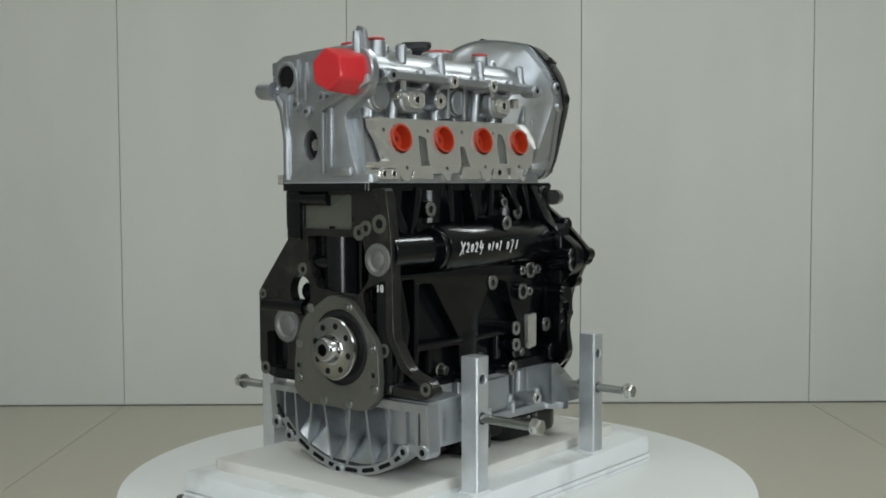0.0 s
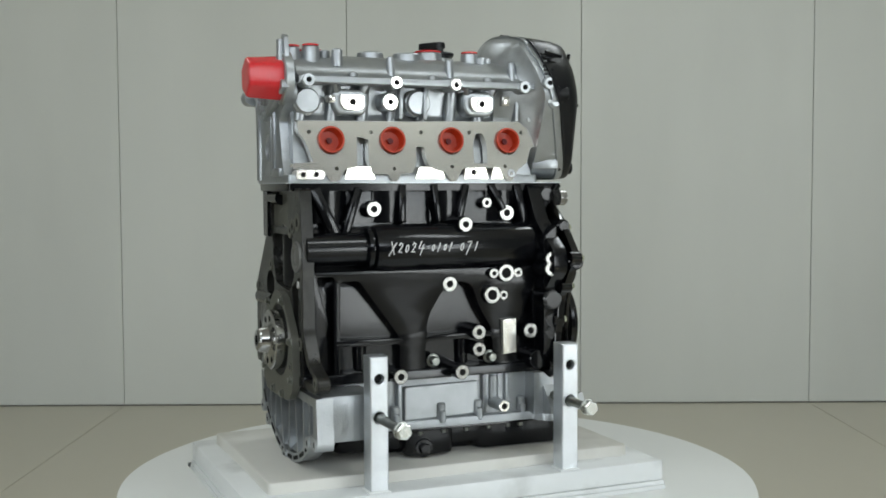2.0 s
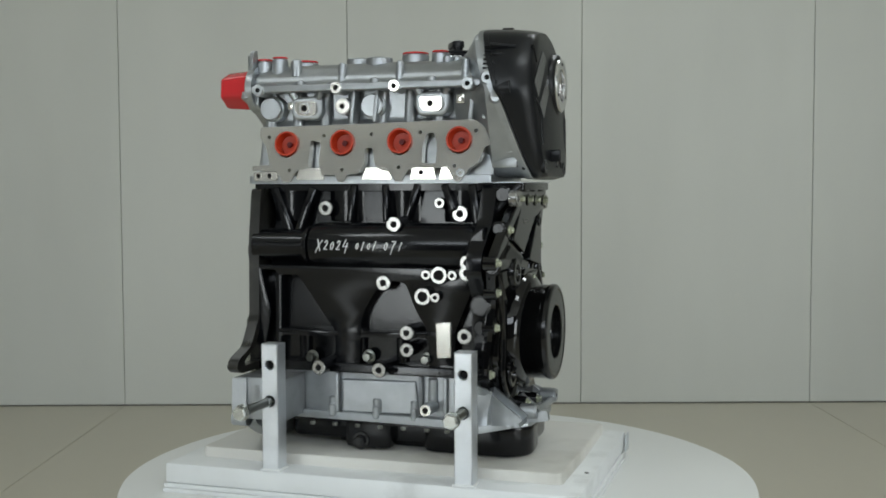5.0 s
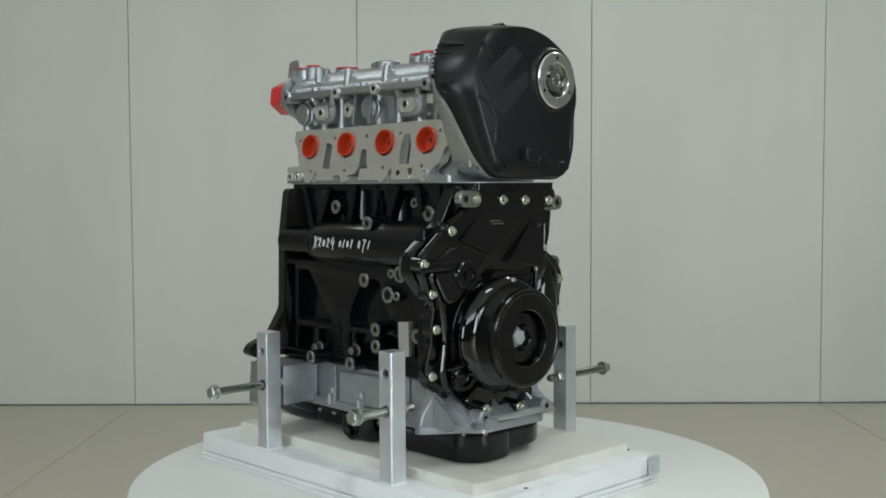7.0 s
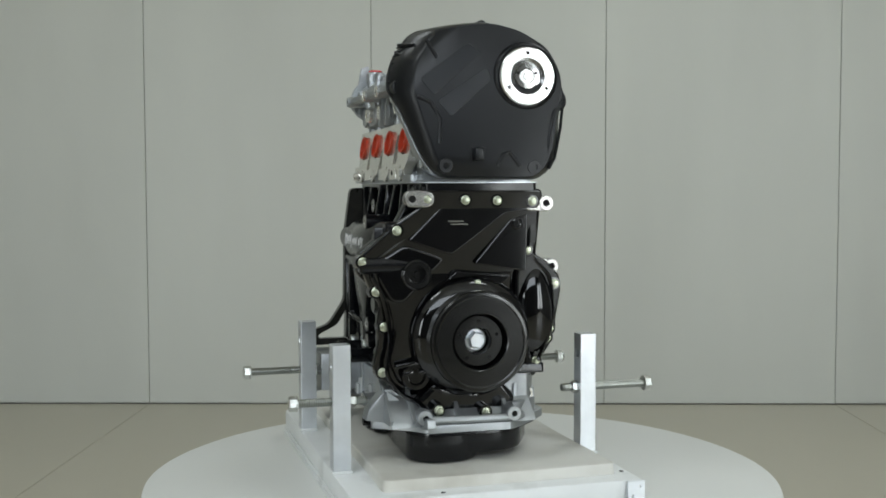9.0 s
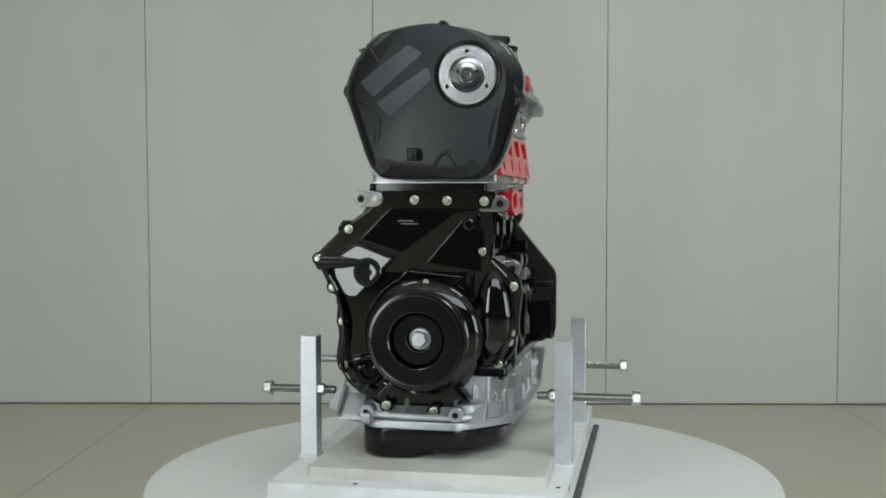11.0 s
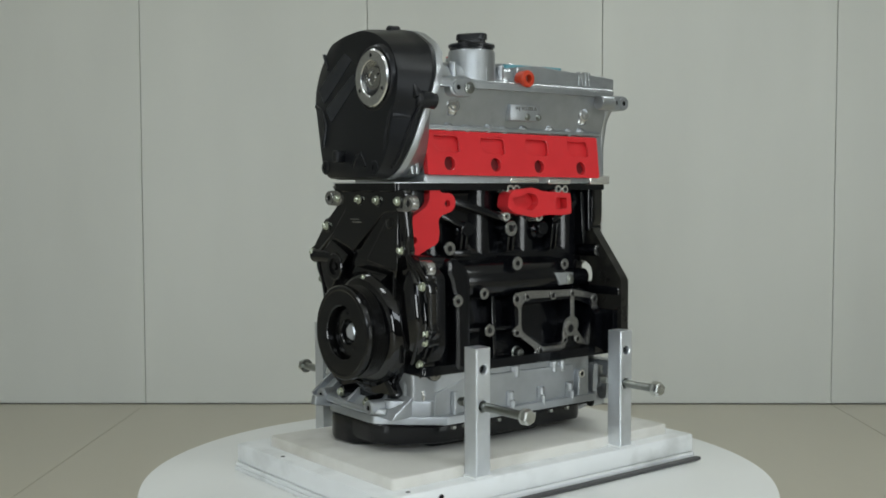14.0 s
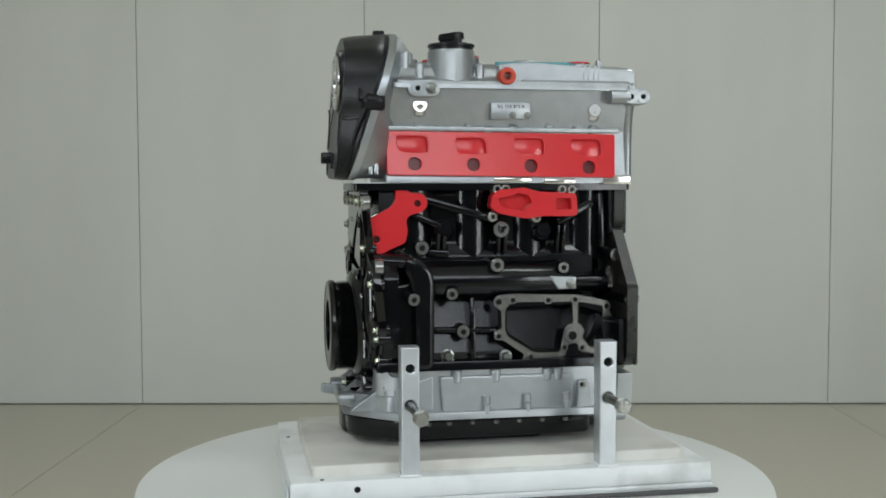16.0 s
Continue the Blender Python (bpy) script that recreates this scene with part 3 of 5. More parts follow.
def breather_gasket():
    bm = bmesh.new()
    o = rounded([(-0.0469, 0.2768), (-0.0721, 0.2788), (-0.1245, 0.2768), (-0.1679, 0.2758), (-0.2182, 0.2657), (-0.2203, 0.2486), (-0.2324, 0.2314), (-0.2334, 0.2103), (-0.2193, 0.2062), (-0.2031, 0.1841), (-0.186, 0.1901), (-0.1759, 0.1901), (-0.1689, 0.2042), (-0.1548, 0.2022), (-0.1517, 0.1861), (-0.1386, 0.183), (-0.1034, 0.1841), (-0.0943, 0.1679), (-0.0832, 0.171), (-0.0842, 0.181), (-0.0892, 0.1891), (-0.057, 0.2113), (-0.0439, 0.2133), (-0.0429, 0.2234), (-0.055, 0.2284), (-0.054, 0.2546), (-0.0439, 0.2607)], .003)
    h1 = rounded([(-0.0701, 0.2667), (-0.1618, 0.2657), (-0.1638, 0.2334), (-0.1537, 0.2314), (-0.1487, 0.2213), (-0.1457, 0.2032), (-0.1427, 0.1911), (-0.1044, 0.1911), (-0.0651, 0.2153), (-0.06, 0.2234), (-0.06, 0.2566)], .004)
    h2 = rounded([(-0.1709, 0.2657), (-0.2082, 0.2586), (-0.2102, 0.2516), (-0.2062, 0.2324), (-0.2051, 0.2113), (-0.1961, 0.1962), (-0.188, 0.1982), (-0.1769, 0.2123), (-0.181, 0.2203), (-0.1769, 0.2304), (-0.1699, 0.2334)], .003)
    plate(bm, "E", o, .0766, .0785, holes=[h1, h2], bevel=.0004)
    g = part("breather_face", bm, M_MACHBLK, block, "bare machined gasket face", sharp=14)
    for (u, v), r in (((-0.0499, 0.2677), .0078), ((-0.0711, 0.2697), .006), ((-0.1245, 0.2687), .0065), ((-0.1658, 0.2687), .006), ((-0.2142, 0.2576), .0065), ((-0.0499, 0.2173), .0062), ((-0.2223, 0.2193), .011),
                      ((-0.0983, 0.1861), .0055), ((-0.1618, 0.2153), .0120), ((-0.1497, 0.1982), .0055), ((-0.1769, 0.1972), .006)):
        ring_face(g, "E", u, v, .0798, r, r * .5)


breather_gasket()
# handwriting in white marker on the tube
STROKES = {
    "X": (((0, 1), (.55, 0)), ((.6, .95), (.25, .4), (0, -.1))),
    "2": (((0, .75), (.2, 1), (.45, .85), (.35, .5), (0, .05), (.25, .1), (.55, .05)),),
    "0": (((.3, .8), (.08, .6), (.1, .2), (.3, .05), (.45, .3), (.42, .7), (.25, .82)),),
    "4": (((.22, 1), (.02, .38), (.62, .44)), ((.48, .75), (.42, .4), (.36, -.12))),
    "1": (((.35, .95), (.15, 0)),),
    "7": (((.05, .85), (.5, .9), (.3, .45), (.15, -.2)),),
}


def hand_note():
    """Marker strokes laid on the round of the tube."""
    bm = bmesh.new()
    x, h = -.131, .0150
    for k, ch in enumerate("X2024 0101 071"):
        if ch == " ":
            x += .0075
            continue
        sc = h * (.72 if 5 < k < 11 and ch == "0" else (1.15 if ch in "X47" else .9))
        for stroke in STROKES[ch]:
            pts = []
            for i in range(len(stroke) - 1):
                for f in (0, .5):
                    a, b = stroke[i], stroke[i + 1]
                    pts.append((a[0] + (b[0] - a[0]) * f, a[1] + (b[1] - a[1]) * f))
            pts.append(stroke[-1])
            world_pts = []
            for u, v in pts:
                up = (v - .5) * sc + random.uniform(-.0004, .0004)
                ang = up / .0337
                world_pts.append((x + u * sc * .75 + up * .22, -.118 - .0336 * math.cos(ang), .353 + .0336 * math.sin(ang)))
            path_tube(bm, world_pts, .00085, 6)
        x += sc * .62 + .0012
    part("marking", bm, M_INK, block, "white hand-written marker note")


hand_note()

# -- rear flange, seal carrier, crank flange --
def rear_flange():
    bm = bmesh.new()
    o = rounded([(-.122, .4335), (.062, .4335), (.062, .380), (.054, .371), (.120, .290), (.120, .188), (.098, .1705), (-.190, .1705), (-.204, .180), (-.196, .192), (-.160, .205), (-.134, .245), (-.132, .36), (-.128, .39)], .008)
    plate(bm, "R", o, -.232, -.248,
          holes=[rounded([(-.062, .425), (.028, .425), (.028, .380), (-.062, .380)], .004), circle(.036, .294, .0215, 28),
                 rounded([(-.080, .370), (.022, .370), (.018, .335), (.004, .300), (-.070, .292), (-.092, .315), (-.092, .33)], .008),
                 rounded([(.105, .235), (.105, .185), (.065, .182), (.060, .215), (.085, .235)], .006),
                 rounded([(-.080, .300), (-.121, .318), (-.122, .245), (-.146, .204), (-.178, .188), (-.178, .181), (-.10, .181)], .006)], bevel=.002)
    f = part("bell_flange", bm, M_DARKIRON, block, "machined rear flange of the block", sharp=14)
    bm = bmesh.new()
    plate(bm, "R", rounded([(-.066, .434), (.034, .434), (.034, .374), (-.066, .374)], .004), -.222, -.2435, bevel=.003)
    part("window_cover", bm, M_OLIVE, block, "dull grey cast recess")
    one("cylinder_wall", M_BLACK, block, rod, (-.206, -.022, .285), (-.206, -.022, .385), .038, 28, .002)
    one("pocket_floor", M_BLACK, block, plate, "R", [(.056, .242), (.112, .242), (.112, .178), (.056, .178)], -.222, -.2325)
    for y in (.026, -.068, -.085):
        one("rib", M_BLACK, block, bar, (-.228, y, .286), (-.228, y, .375), .005, .02, (1, 0, 0))
    for z in (.285, .262, .235):
        one("rib", M_BLACK, block, bar, (-.230, -.08, z), (-.230, -.125, z), .005, .016)
    for (u, v), r, hr in (((.041, .404), .010, .0045), ((.042, .386), .0095, .004), ((-.088, .382), .010, .0045), ((-.112, .388), .012, .006), ((.030, .324), .009, .004), ((.112, .286), .007, .003), ((-.118, .226), .009, .005), ((-.188, .184), .0085, .004), ((.108, .182), .009, .0045), ((.036, .195), .010, .006), ((-.076, .376), .010, .004)):
        ring_face(f, "R", u, v, -.2485, r, hr, M_OLIVE, s=-1, name="lug")
    for (u, v), r in (((-.109, .342), .0145), ((.062, .246), .0175)):
        bm = bmesh.new()
        lathe(bm, (-.2475, u, v), (-.30, u, v), [(0, r + .007), (.0035, r + .006), (.004, r + .001), (.0015, r * .82), (.0025, r * .7), (.0032, r * .3)], 28)
        part("core_plug", bm, M_PLUG, f, "pressed steel core plug")
    # seal carrier
    bm = bmesh.new()
    o = rounded([(-.0315, .2945), (-.0680, .2880), (-.1160, .2350), (-.1200, .1690), (-.0970, .1465), (.0137, .1450), (.0385, .1590), (.0340, .2260), (.0180, .2620)], .012, 5)
    plate(bm, "R", o, -.2485, -.259, holes=[circle(-.049, .2255, .050, 40)], bevel=.0015)
    c = part("seal_carrier", bm, M_OLIVE, block, "dull grey pressed steel seal carrier", sharp=14)
    bm = bmesh.new()
    lathe(bm, (-.2495, -.049, .2255), (-.30, -.049, .2255), [(0, .0495), (.006, .0495), (.009, .047), (.006, .043), (.005, .030)], 40, caps=False)
    part("seal_ring", bm, M_RUBBER, c, "black rubber shaft seal")
    for u, v in ((.0035, .2740), (-.0675, .2800), (-.1085, .2290), (-.1130, .1780), (-.0665, .1525), (-.0205, .1525), (.0255, .2250), (.0270, .1780)):
        sock_bolt(c, "R", u, v, -.259, .0062, -1, name="carrier_bolt", h=.005)
    for u, v in ((.028, .195), (-.110, .195)):
        ring_face(c, "R", u, v, -.2595, .006, .0035, M_OLIVE, s=-1, name="hole_rim")
    bm = bmesh.new()
    lathe(bm, (-.248, -.049, .2255), (-.30, -.049, .2255), [(0, .041), (.024, .041), (.0255, .0395), (.0255, .0225), (.028, .0185), (.038, .0165), (.0415, .0145), (.0425, .0125), (.0425, .0078), (.030, .0072)], 48)
    k = part("crank_flange", bm, M_CRANK, block, "bright turned crankshaft flange")
    for i in range(8):
        a = 2 * math.pi * (i + .3) / 8
        bm = bmesh.new()
        rod(bm, (-.2730, -.049 + .0305 * math.cos(a), .2255 + .0305 * math.sin(a)), (-.2739, -.049 + .0305 * math.cos(a), .2255 + .0305 * math.sin(a)), .0042, 14, .0001)
        part("bolt_hole", bm, M_HOLE_SHADE, k)
    one("bore", M_HOLE_SHADE, k, rod, (-.2785, -.049, .2255), (-.2790, -.049, .2255), .0074, 16, .0001)
    text("casting_mark", "18", .013, pose(-.2486, -.112, .305, 90, 0, -90), M_INK, f, thick=.0003, label="white painted digits")


rear_flange()


# -- aluminium upper oil pan with its bell segment --
def upper_pan():
    bm = bmesh.new()
    plate(bm, "T", rounded([(-.200, -.118), (.085, -.126), (.118, -.12), (.130, .06), (.10, .078), (-.200, .084)], .006), .112, .170)
    plate(bm, "T", rounded([(-.205, -.128), (.088, -.140), (.098, -.160), (.110, -.166), (.150, -.112), (.168, -.098), (.172, .020), (.160, .036), (.13, .066), (.095, .096), (-.205, .098)], .006), .101, .112, bevel=.002)
    # raked front below the timing cover
    for y0, y1 in ((-.150, -.146), (-.118, -.113), (.015, .020), (-.055, -.050)):
        plate(bm, "I", [(.085, .112), (.160, .112), (.168, .120), (.118, .160), (.085, .168)], y0, y1)
    plate(bm, "I", [(.10, .110), (.165, .110), (.160, .117), (.113, .150), (.10, .165)], -.148, .060, bevel=.002)
    plate(bm, "I", [(.085, .110), (.12, .110), (.118, .155), (.100, .170), (.085, .170)], -.152, -.118, bevel=.002)
    plate(bm, "F", [(-0.175, 0.115), (-0.171, 0.13), (-0.147, 0.157), (-0.099, 0.12), (-0.099, 0.103)], .100, .126, bevel=.002)
    plate(bm, "F", [(0.022, 0.101), (0.022, 0.113), (0.049, 0.136), (0.056, 0.129), (0.043, 0.103)], .100, .122, bevel=.002)
    path_tube(bm, [(.150, -.110, .118), (.17, -.098, .120), (.174, -.04, .119), (.174, .02, .119), (.160, .04, .118)], .005, 10)
    for y in (-.104, .022):
        rod(bm, (.155, y, .124), (.178, y, .124), .0105, 20, .0015)
    # intake flank: pads, posts, ribs
    for (u, v) in ((-0.117, 0.118), (-0.049, 0.117), (0.076, 0.115), (0.008, 0.116)):
        rod(bm, (u, -.128, .106), (u, -.128, .134), .0065, 14, .002)
        rod(bm, (u, -.134, .106), (u, -.134, .124), .0050, 14, .002)
    for (u, v) in ((-0.111, 0.144), (0.053, 0.15), (0.017, 0.15), (0.017, 0.15)):
        box(bm, (u - .003, -.131, .112), (u + .003, -.115, .168), .0015)
    plate(bm, "I", rounded([(-0.104, 0.159), (0.009, 0.161), (0.013, 0.113), (-0.104, 0.111)], .004), -.115, -.1285, bevel=.003)
    (u, v) = (0.034, 0.1275)
    rod(bm, (u, -.11, v), (u, -.160, v), .0085, 18)
    rod(bm, (u, -.124, v + .004), (u, -.124, .167), .0075, 14, .002)
    # exhaust flank
    v = .12
    for u in (-0.0291, -0.0900, -0.1500):
        rod(bm, (u, .088, .106), (u, .088, .134), .0065, 14, .002)
        rod(bm, (u, .093, .106), (u, .093, .122), .0050, 14, .002)
    for u in (0.0131, -0.0443, -0.1221, -0.1390):
        rod(bm, (u, .080, .150), (u, .080, .171), .0085, 14, .003)
    plate(bm, "E", rounded([(0.039, 0.162), (-0.164, 0.161), (-0.16, 0.105), (0.035, 0.107)], .006), .078, .0865, bevel=.003)
    plate(bm, "E", rounded([(-0.167, 0.151), (-0.186, 0.152), (-0.189, 0.099), (-0.163, 0.1)], .006), .078, .094, bevel=.002)
    plate(bm, "E", rounded([(0.104, 0.144), (0.047, 0.162), (0.047, 0.106), (0.105, 0.109)], .004), .055, .080, bevel=.003)
    plate(bm, "T", rounded([(.085, .02), (.158, .022), (.152, .040), (.110, .079), (.085, .074)], .006), .108, .134, bevel=.005)
    plate(bm, "T", rounded([(.085, .03), (.132, .036), (.128, .050), (.107, .074), (.085, .070)], .006), .130, .158, bevel=.005)
    plate(bm, "E", [(0.076, 0.144), (0.069, 0.144), (0.069, 0.107), (0.076, 0.107)], .07, .088, bevel=.002)
    # front ear on the exhaust corner
    plate(bm, "F", slot(.061, .130, .059, .148, .0105), .100, .117, bevel=.002)
    plate(bm, "I", rounded([(.150, .104), (.195, .112), (.193, .126), (.150, .120)], .003), -.106, -.094, bevel=.002)
    pan = part("upper_oil_pan", bm, M_ALU2, engine, "bare cast aluminium upper oil pan")
    (u, v) = (0.034, 0.1275)
    ring_face(pan, "I", u, v, -.1605, .008, .004, M_MACH, s=-1)
    (u, v) = (-0.172, 0.145)
    ring_face(pan, "E", u, v, .0945, .006, .003, M_MACH)
    for y in (-.104, .022):
        ring_face(pan, "F", y, .124, .1785, .0098, .004, M_ALU)
    ring_face(pan, "F", .059, .151, .1175, .0075, .004, M_ALU)
    ring_face(pan, "F", .0625, .139, .1175, .0095, .006, M_MACH)
    # bell segment at the flywheel end
    bm = bmesh.new()
    cy, cz, r = -.049, .2235, .168
    arc = []
    for i in range(25):
        a = math.radians(212 + (318 - 212) * i / 24)
        arc.append((cy + r * math.cos(a) * -1, cz + r * math.sin(a)))
    outer = [(-.188, .164), (-.192, .105), (-.178, .096)] + [p for p in sorted(arc, key=lambda q: q[0]) if -.165 < p[0] < .085] + [(.094, .100), (.100, .150), (.100, .160)]
    inner = [(-.178, .152), (-.178, .112), (-.160, .112)] + [(p[0] * .96 - .002, p[1] + .0125) for p in sorted(arc, key=lambda q: q[0]) if -.150 < p[0] < .07] + [(.084, .112), (.088, .150), (.088, .152)]
    plate(bm, "R", outer, -.225, -.2475, holes=[inner], bevel=.001)
    seg = part("bell_segment", bm, M_ALU, pan, "cast rib-stiffened bell housing segment", sharp=14)
    bm = bmesh.new()
    lowz = lambda y: cz - math.sqrt(max(0, (r - .008) ** 2 - (y - cy) ** 2))
    plate(bm, "R", [(-.186, .155), (-.186, .112), (-.150, .100)] + [(y, lowz(y) + .004) for y in np.linspace(-.14, .06, 12)] + [(.086, .112), (.088, .155)], -.205, -.214)
    part("bell_web", bm, M_ALU2, seg)
    ribs = ((-.172, -.172), (-.152, -.151), (-.124, -.124), (-.095, -.082), (-.049, -.055), (-.020, -.004), (.024, .017), (.046, .051), (.070, .072))
    for y, y2 in ribs:
        bm = bmesh.new()
        z0 = lowz(y) + .004 if -.15 < y < .05 else .112
        plate(bm, "R", [(y - .0021, z0), (y + .0021, z0), (y2 + .0016, .156), (y2 - .0016, .156)], -.212, -.2465)
        part("rib", bm, M_ALU, seg)
    for (a, _), (b, _) in zip(ribs[1:], ribs[2:-1]):
        bm = bmesh.new()
        cols = []
        for k in range(9):
            f = k / 8
            y = a + (b - a) * f
            z0 = max(lowz(y), .066) + .006
            rise = .010 + .026 * math.sin(math.pi * min(1, f * .75 + .12)) * min(1, (b - a) / .03)
            cols.append([bm.verts.new((x, y, z)) for x, z in ((-.244, z0), (-.238, z0 + rise * .25), (-.229, z0 + rise * .7), (-.2215, z0 + rise), (-.208, z0 + rise + .001), (-.208, z0))])
        for c0, c1 in zip(cols, cols[1:]):
            for q in range(6):
                bm.faces.new((c0[q], c1[q], c1[(q + 1) % 6], c0[(q + 1) % 6]))
        bm.faces.new(cols[0])
        bm.faces.new(cols[-1][::-1])
        bmesh.ops.recalc_face_normals(bm, faces=bm.faces)
        part("scoop", bm, M_ALU, seg)
    for i in range(9):
        a = math.radians(234 + 11.0 * i)
        y, z = cy + (r - .0065) * math.cos(a), cz + (r - .0065) * math.sin(a)
        t0 = a + math.pi / 2
        bm = bmesh.new()
        d = .0085
        plate(bm, "R", slot(y - d * math.cos(t0), z - d * math.sin(t0), y + d * math.cos(t0), z + d * math.sin(t0), .0028), -.2474, -.2481)
        part("slot", bm, M_HOLE_SHADE, seg)
    for y, z in ((.086, .108), (.060, .092), (-.034, .060), (-.182, .104), (-.150, .100)):
        bm = bmesh.new()
        boss(bm, (-.225, y, z), (-.2485, y, z), .0095)
        ring_face(part("lug", bm, M_ALU, seg), "R", y, z, -.2490, .0088, .0042, M_ALU, s=-1, name="lug_face")
    box_bm = bmesh.new()
    box(box_bm, (-.240, -.186, .105), (-.165, -.120, .166), .003)
    part("pan_shoulder", box_bm, M_ALU2, pan)
    return pan


pan = upper_pan()


def lower_pan():
    bm = bmesh.new()
    plate(bm, "T", rounded([(-.205, -.120), (.075, -.132), (.150, -.112), (.168, -.09), (.168, .015), (.10, .085), (-.205, .088)], .02, 5), .0955, .1005, bevel=.001)
    plate(bm, "T", rounded([(-.196, -.108), (.145, -.112), (.163, -.09), (.165, .012), (.148, .040), (.085, .074), (-.196, .074)], .022, 6), .096, .068, bevel=.007)
    # deeper sump to the intake side of the timing end
    plate(bm, "T", rounded([(.010, -.116), (.142, -.120), (.169, -.094), (.167, -.040), (.140, -.016), (.010, -.010)], .026, 6), .096, .0577, bevel=.008)
    plate(bm, "T", rounded([(-.13, -.09), (.09, -.10), (.09, .05), (-.13, .05)], .02, 6), .096, .0583, bevel=.007)
    plate(bm, "T", rounded([(-.10, -.128), (-.03, -.128), (-.03, -.10), (-.10, -.10)], .008), .096, .061, bevel=.006)
    rod(bm, (-.075, -.10, .072), (-.075, -.1305, .072), .013, 20)
    rod(bm, (-.075, -.13, .072), (-.075, -.137, .072), .008, 6)
    lo = part("lower_oil_pan", bm, M_BLACK, engine, "black painted pressed steel sump")
    for x in (-.15, -.115, -.08, -.045, -.01, .025, .055, .075):
        for y, s in ((-.134, -1), (.090, 1)):
            bm = bmesh.new()
            hexhead(bm, (x, y - s * .006, .0955), (x, y - s * .006, .0905), .0042)
            part("pan_bolt", bm, M_BOLT, lo)
    for y in (-.085, -.06, -.045, -.02, -.005):
        bm = bmesh.new()
        hexhead(bm, (.160, y, .0955), (.160, y, .0905), .0042)
        part("pan_bolt", bm, M_BOLT, lo)


lower_pan()


# -- lower timing cover and pulley --
def timing_cover():
    lean = lambda z: (z - .24) * .115
    o = [(-0.090, 0.432), (0.072, 0.432), (0.074, 0.419), (0.068, 0.406), (0.069, 0.361), (0.063, 0.343), (0.083, 0.331), (0.104, 0.311), (0.108, 0.291), (0.102, 0.247), (0.103, 0.231), (0.09, 0.212), (0.073, 0.183),
         (0.058, 0.142), (0.007, 0.11), (-0.01, 0.111), (-0.06, 0.118), (-0.081, 0.119), (-0.129, 0.147), (-0.156, 0.172), (-0.164, 0.186), (-0.157, 0.225), (-0.16, 0.248), (-0.157, 0.275), (-0.17, 0.295), (-0.178, 0.314), (-0.19, 0.33), (-0.184, 0.342), (-0.143, 0.380), (-0.102, 0.408)]
    bm = bmesh.new()
    plate(bm, "F", rounded(o, .006), .1180, .1300, bevel=.003)
    inner = [(-0.076, 0.414), (0.052, 0.412), (0.056, 0.399), (0.051, 0.342), (0.034, 0.31), (0.034, 0.254), (0.054, 0.214), (0.033, 0.159), (-0.011, 0.13), (-0.077, 0.137), (-0.129, 0.163), (-0.145, 0.199), (-0.137, 0.245), (-0.148, 0.284), (-0.170, 0.316), (-0.165, 0.334)]
    plate(bm, "F", rounded(inner, .012, 4), .126, .1345, bevel=.005)
    # domed cowl round the crankshaft, and the lip that comes forward over the sump
    lathe(bm, (.128, -.029, .2262), (.2, -.029, .2262), [(.002, .0875), (.012, .0865), (.020, .083), (.027, .075), (.031, .050)], 56)
    plate(bm, "F", rounded([(-.112, .140), (-.092, .120), (-.060, .112), (.000, .107), (.018, .114), (.040, .138), (.012, .170), (-.075, .172)], .012, 4), .1305, .1490, bevel=.008)
    cov = part("timing_cover", bm, M_BLACKG, engine, "glossy black pressed timing chain cover", sharp=40)
    for w in cov.data.vertices:
        w.co.x += lean(w.co.z) if w.co.x <= .1302 else .0085 + min(0, w.co.z - .40) * .05
    # pressed fields that leave grooves between them
    for q, r in (([(-.0735, .4085), (.0520, .4095), (.0525, .4010), (.0190, .3975), (-.0590, .3410), (-.1200, .3620)], .004),
                 ([(.0265, .3900), (.0525, .3985), (.0505, .3165), (-.0260, .3290)], .004),
                 ([(-.1625, .3330), (-.1249, .3565), (-.0690, .3360), (-.1252, .2775), (-.1430, .2790), (-.1600, .3080)], .007),
                 ([(-.0520, .3190), (.0290, .3110), (.0110, .2990), (-.0260, .3120), (-.0640, .3070)], .004)):
        f = one("pressed_field", M_BLACKG, cov, plate, "F", rounded(q, r, 4), .132, .1405, bevel=.0045, sharp=40)
        for w in f.data.vertices:
            w.co.x += .0085 + (((w.co.y + .11) * .10 - .001) if r == .007 else 0)
    bead = lambda pts, x, r: one("bead", M_BLACKG, cov, path_tube, [(x + .0015, u, v) for u, v in rounded(pts, .012, 4)[2:-2]], r, 8)
    bead([(.0565, .409), (.0545, .349), (.038, .318), (.037, .27), (.052, .214), (.054, .182)], .1415, .0034)
    bead([(.071, .409), (.0655, .349), (.064, .334), (.090, .309), (.0945, .252), (.077, .201), (.070, .186)], .137, .0030)
    bead([(-.080, .412), (-.1157, .3690), (-.1680, .3320), (-.1690, .3118), (-.1560, .2930), (-.1470, .2611), (-.1430, .2244), (-.1500, .1792), (-.1280, .1501), (-.0919, .1337)], .1395, .0034)
    # lens-shaped blister of the chain tensioner
    t = bmesh.new()
    bmesh.ops.create_uvsphere(t, u_segments=32, v_segments=18, radius=1)
    for w in t.verts:
        w.co = Vector((.131 + w.co.x * .017, .068 + w.co.y * .0285 * (1 - .25 * w.co.z), .263 + w.co.z * .064))
    part("tensioner_blister", t, M_BLACKG, cov)
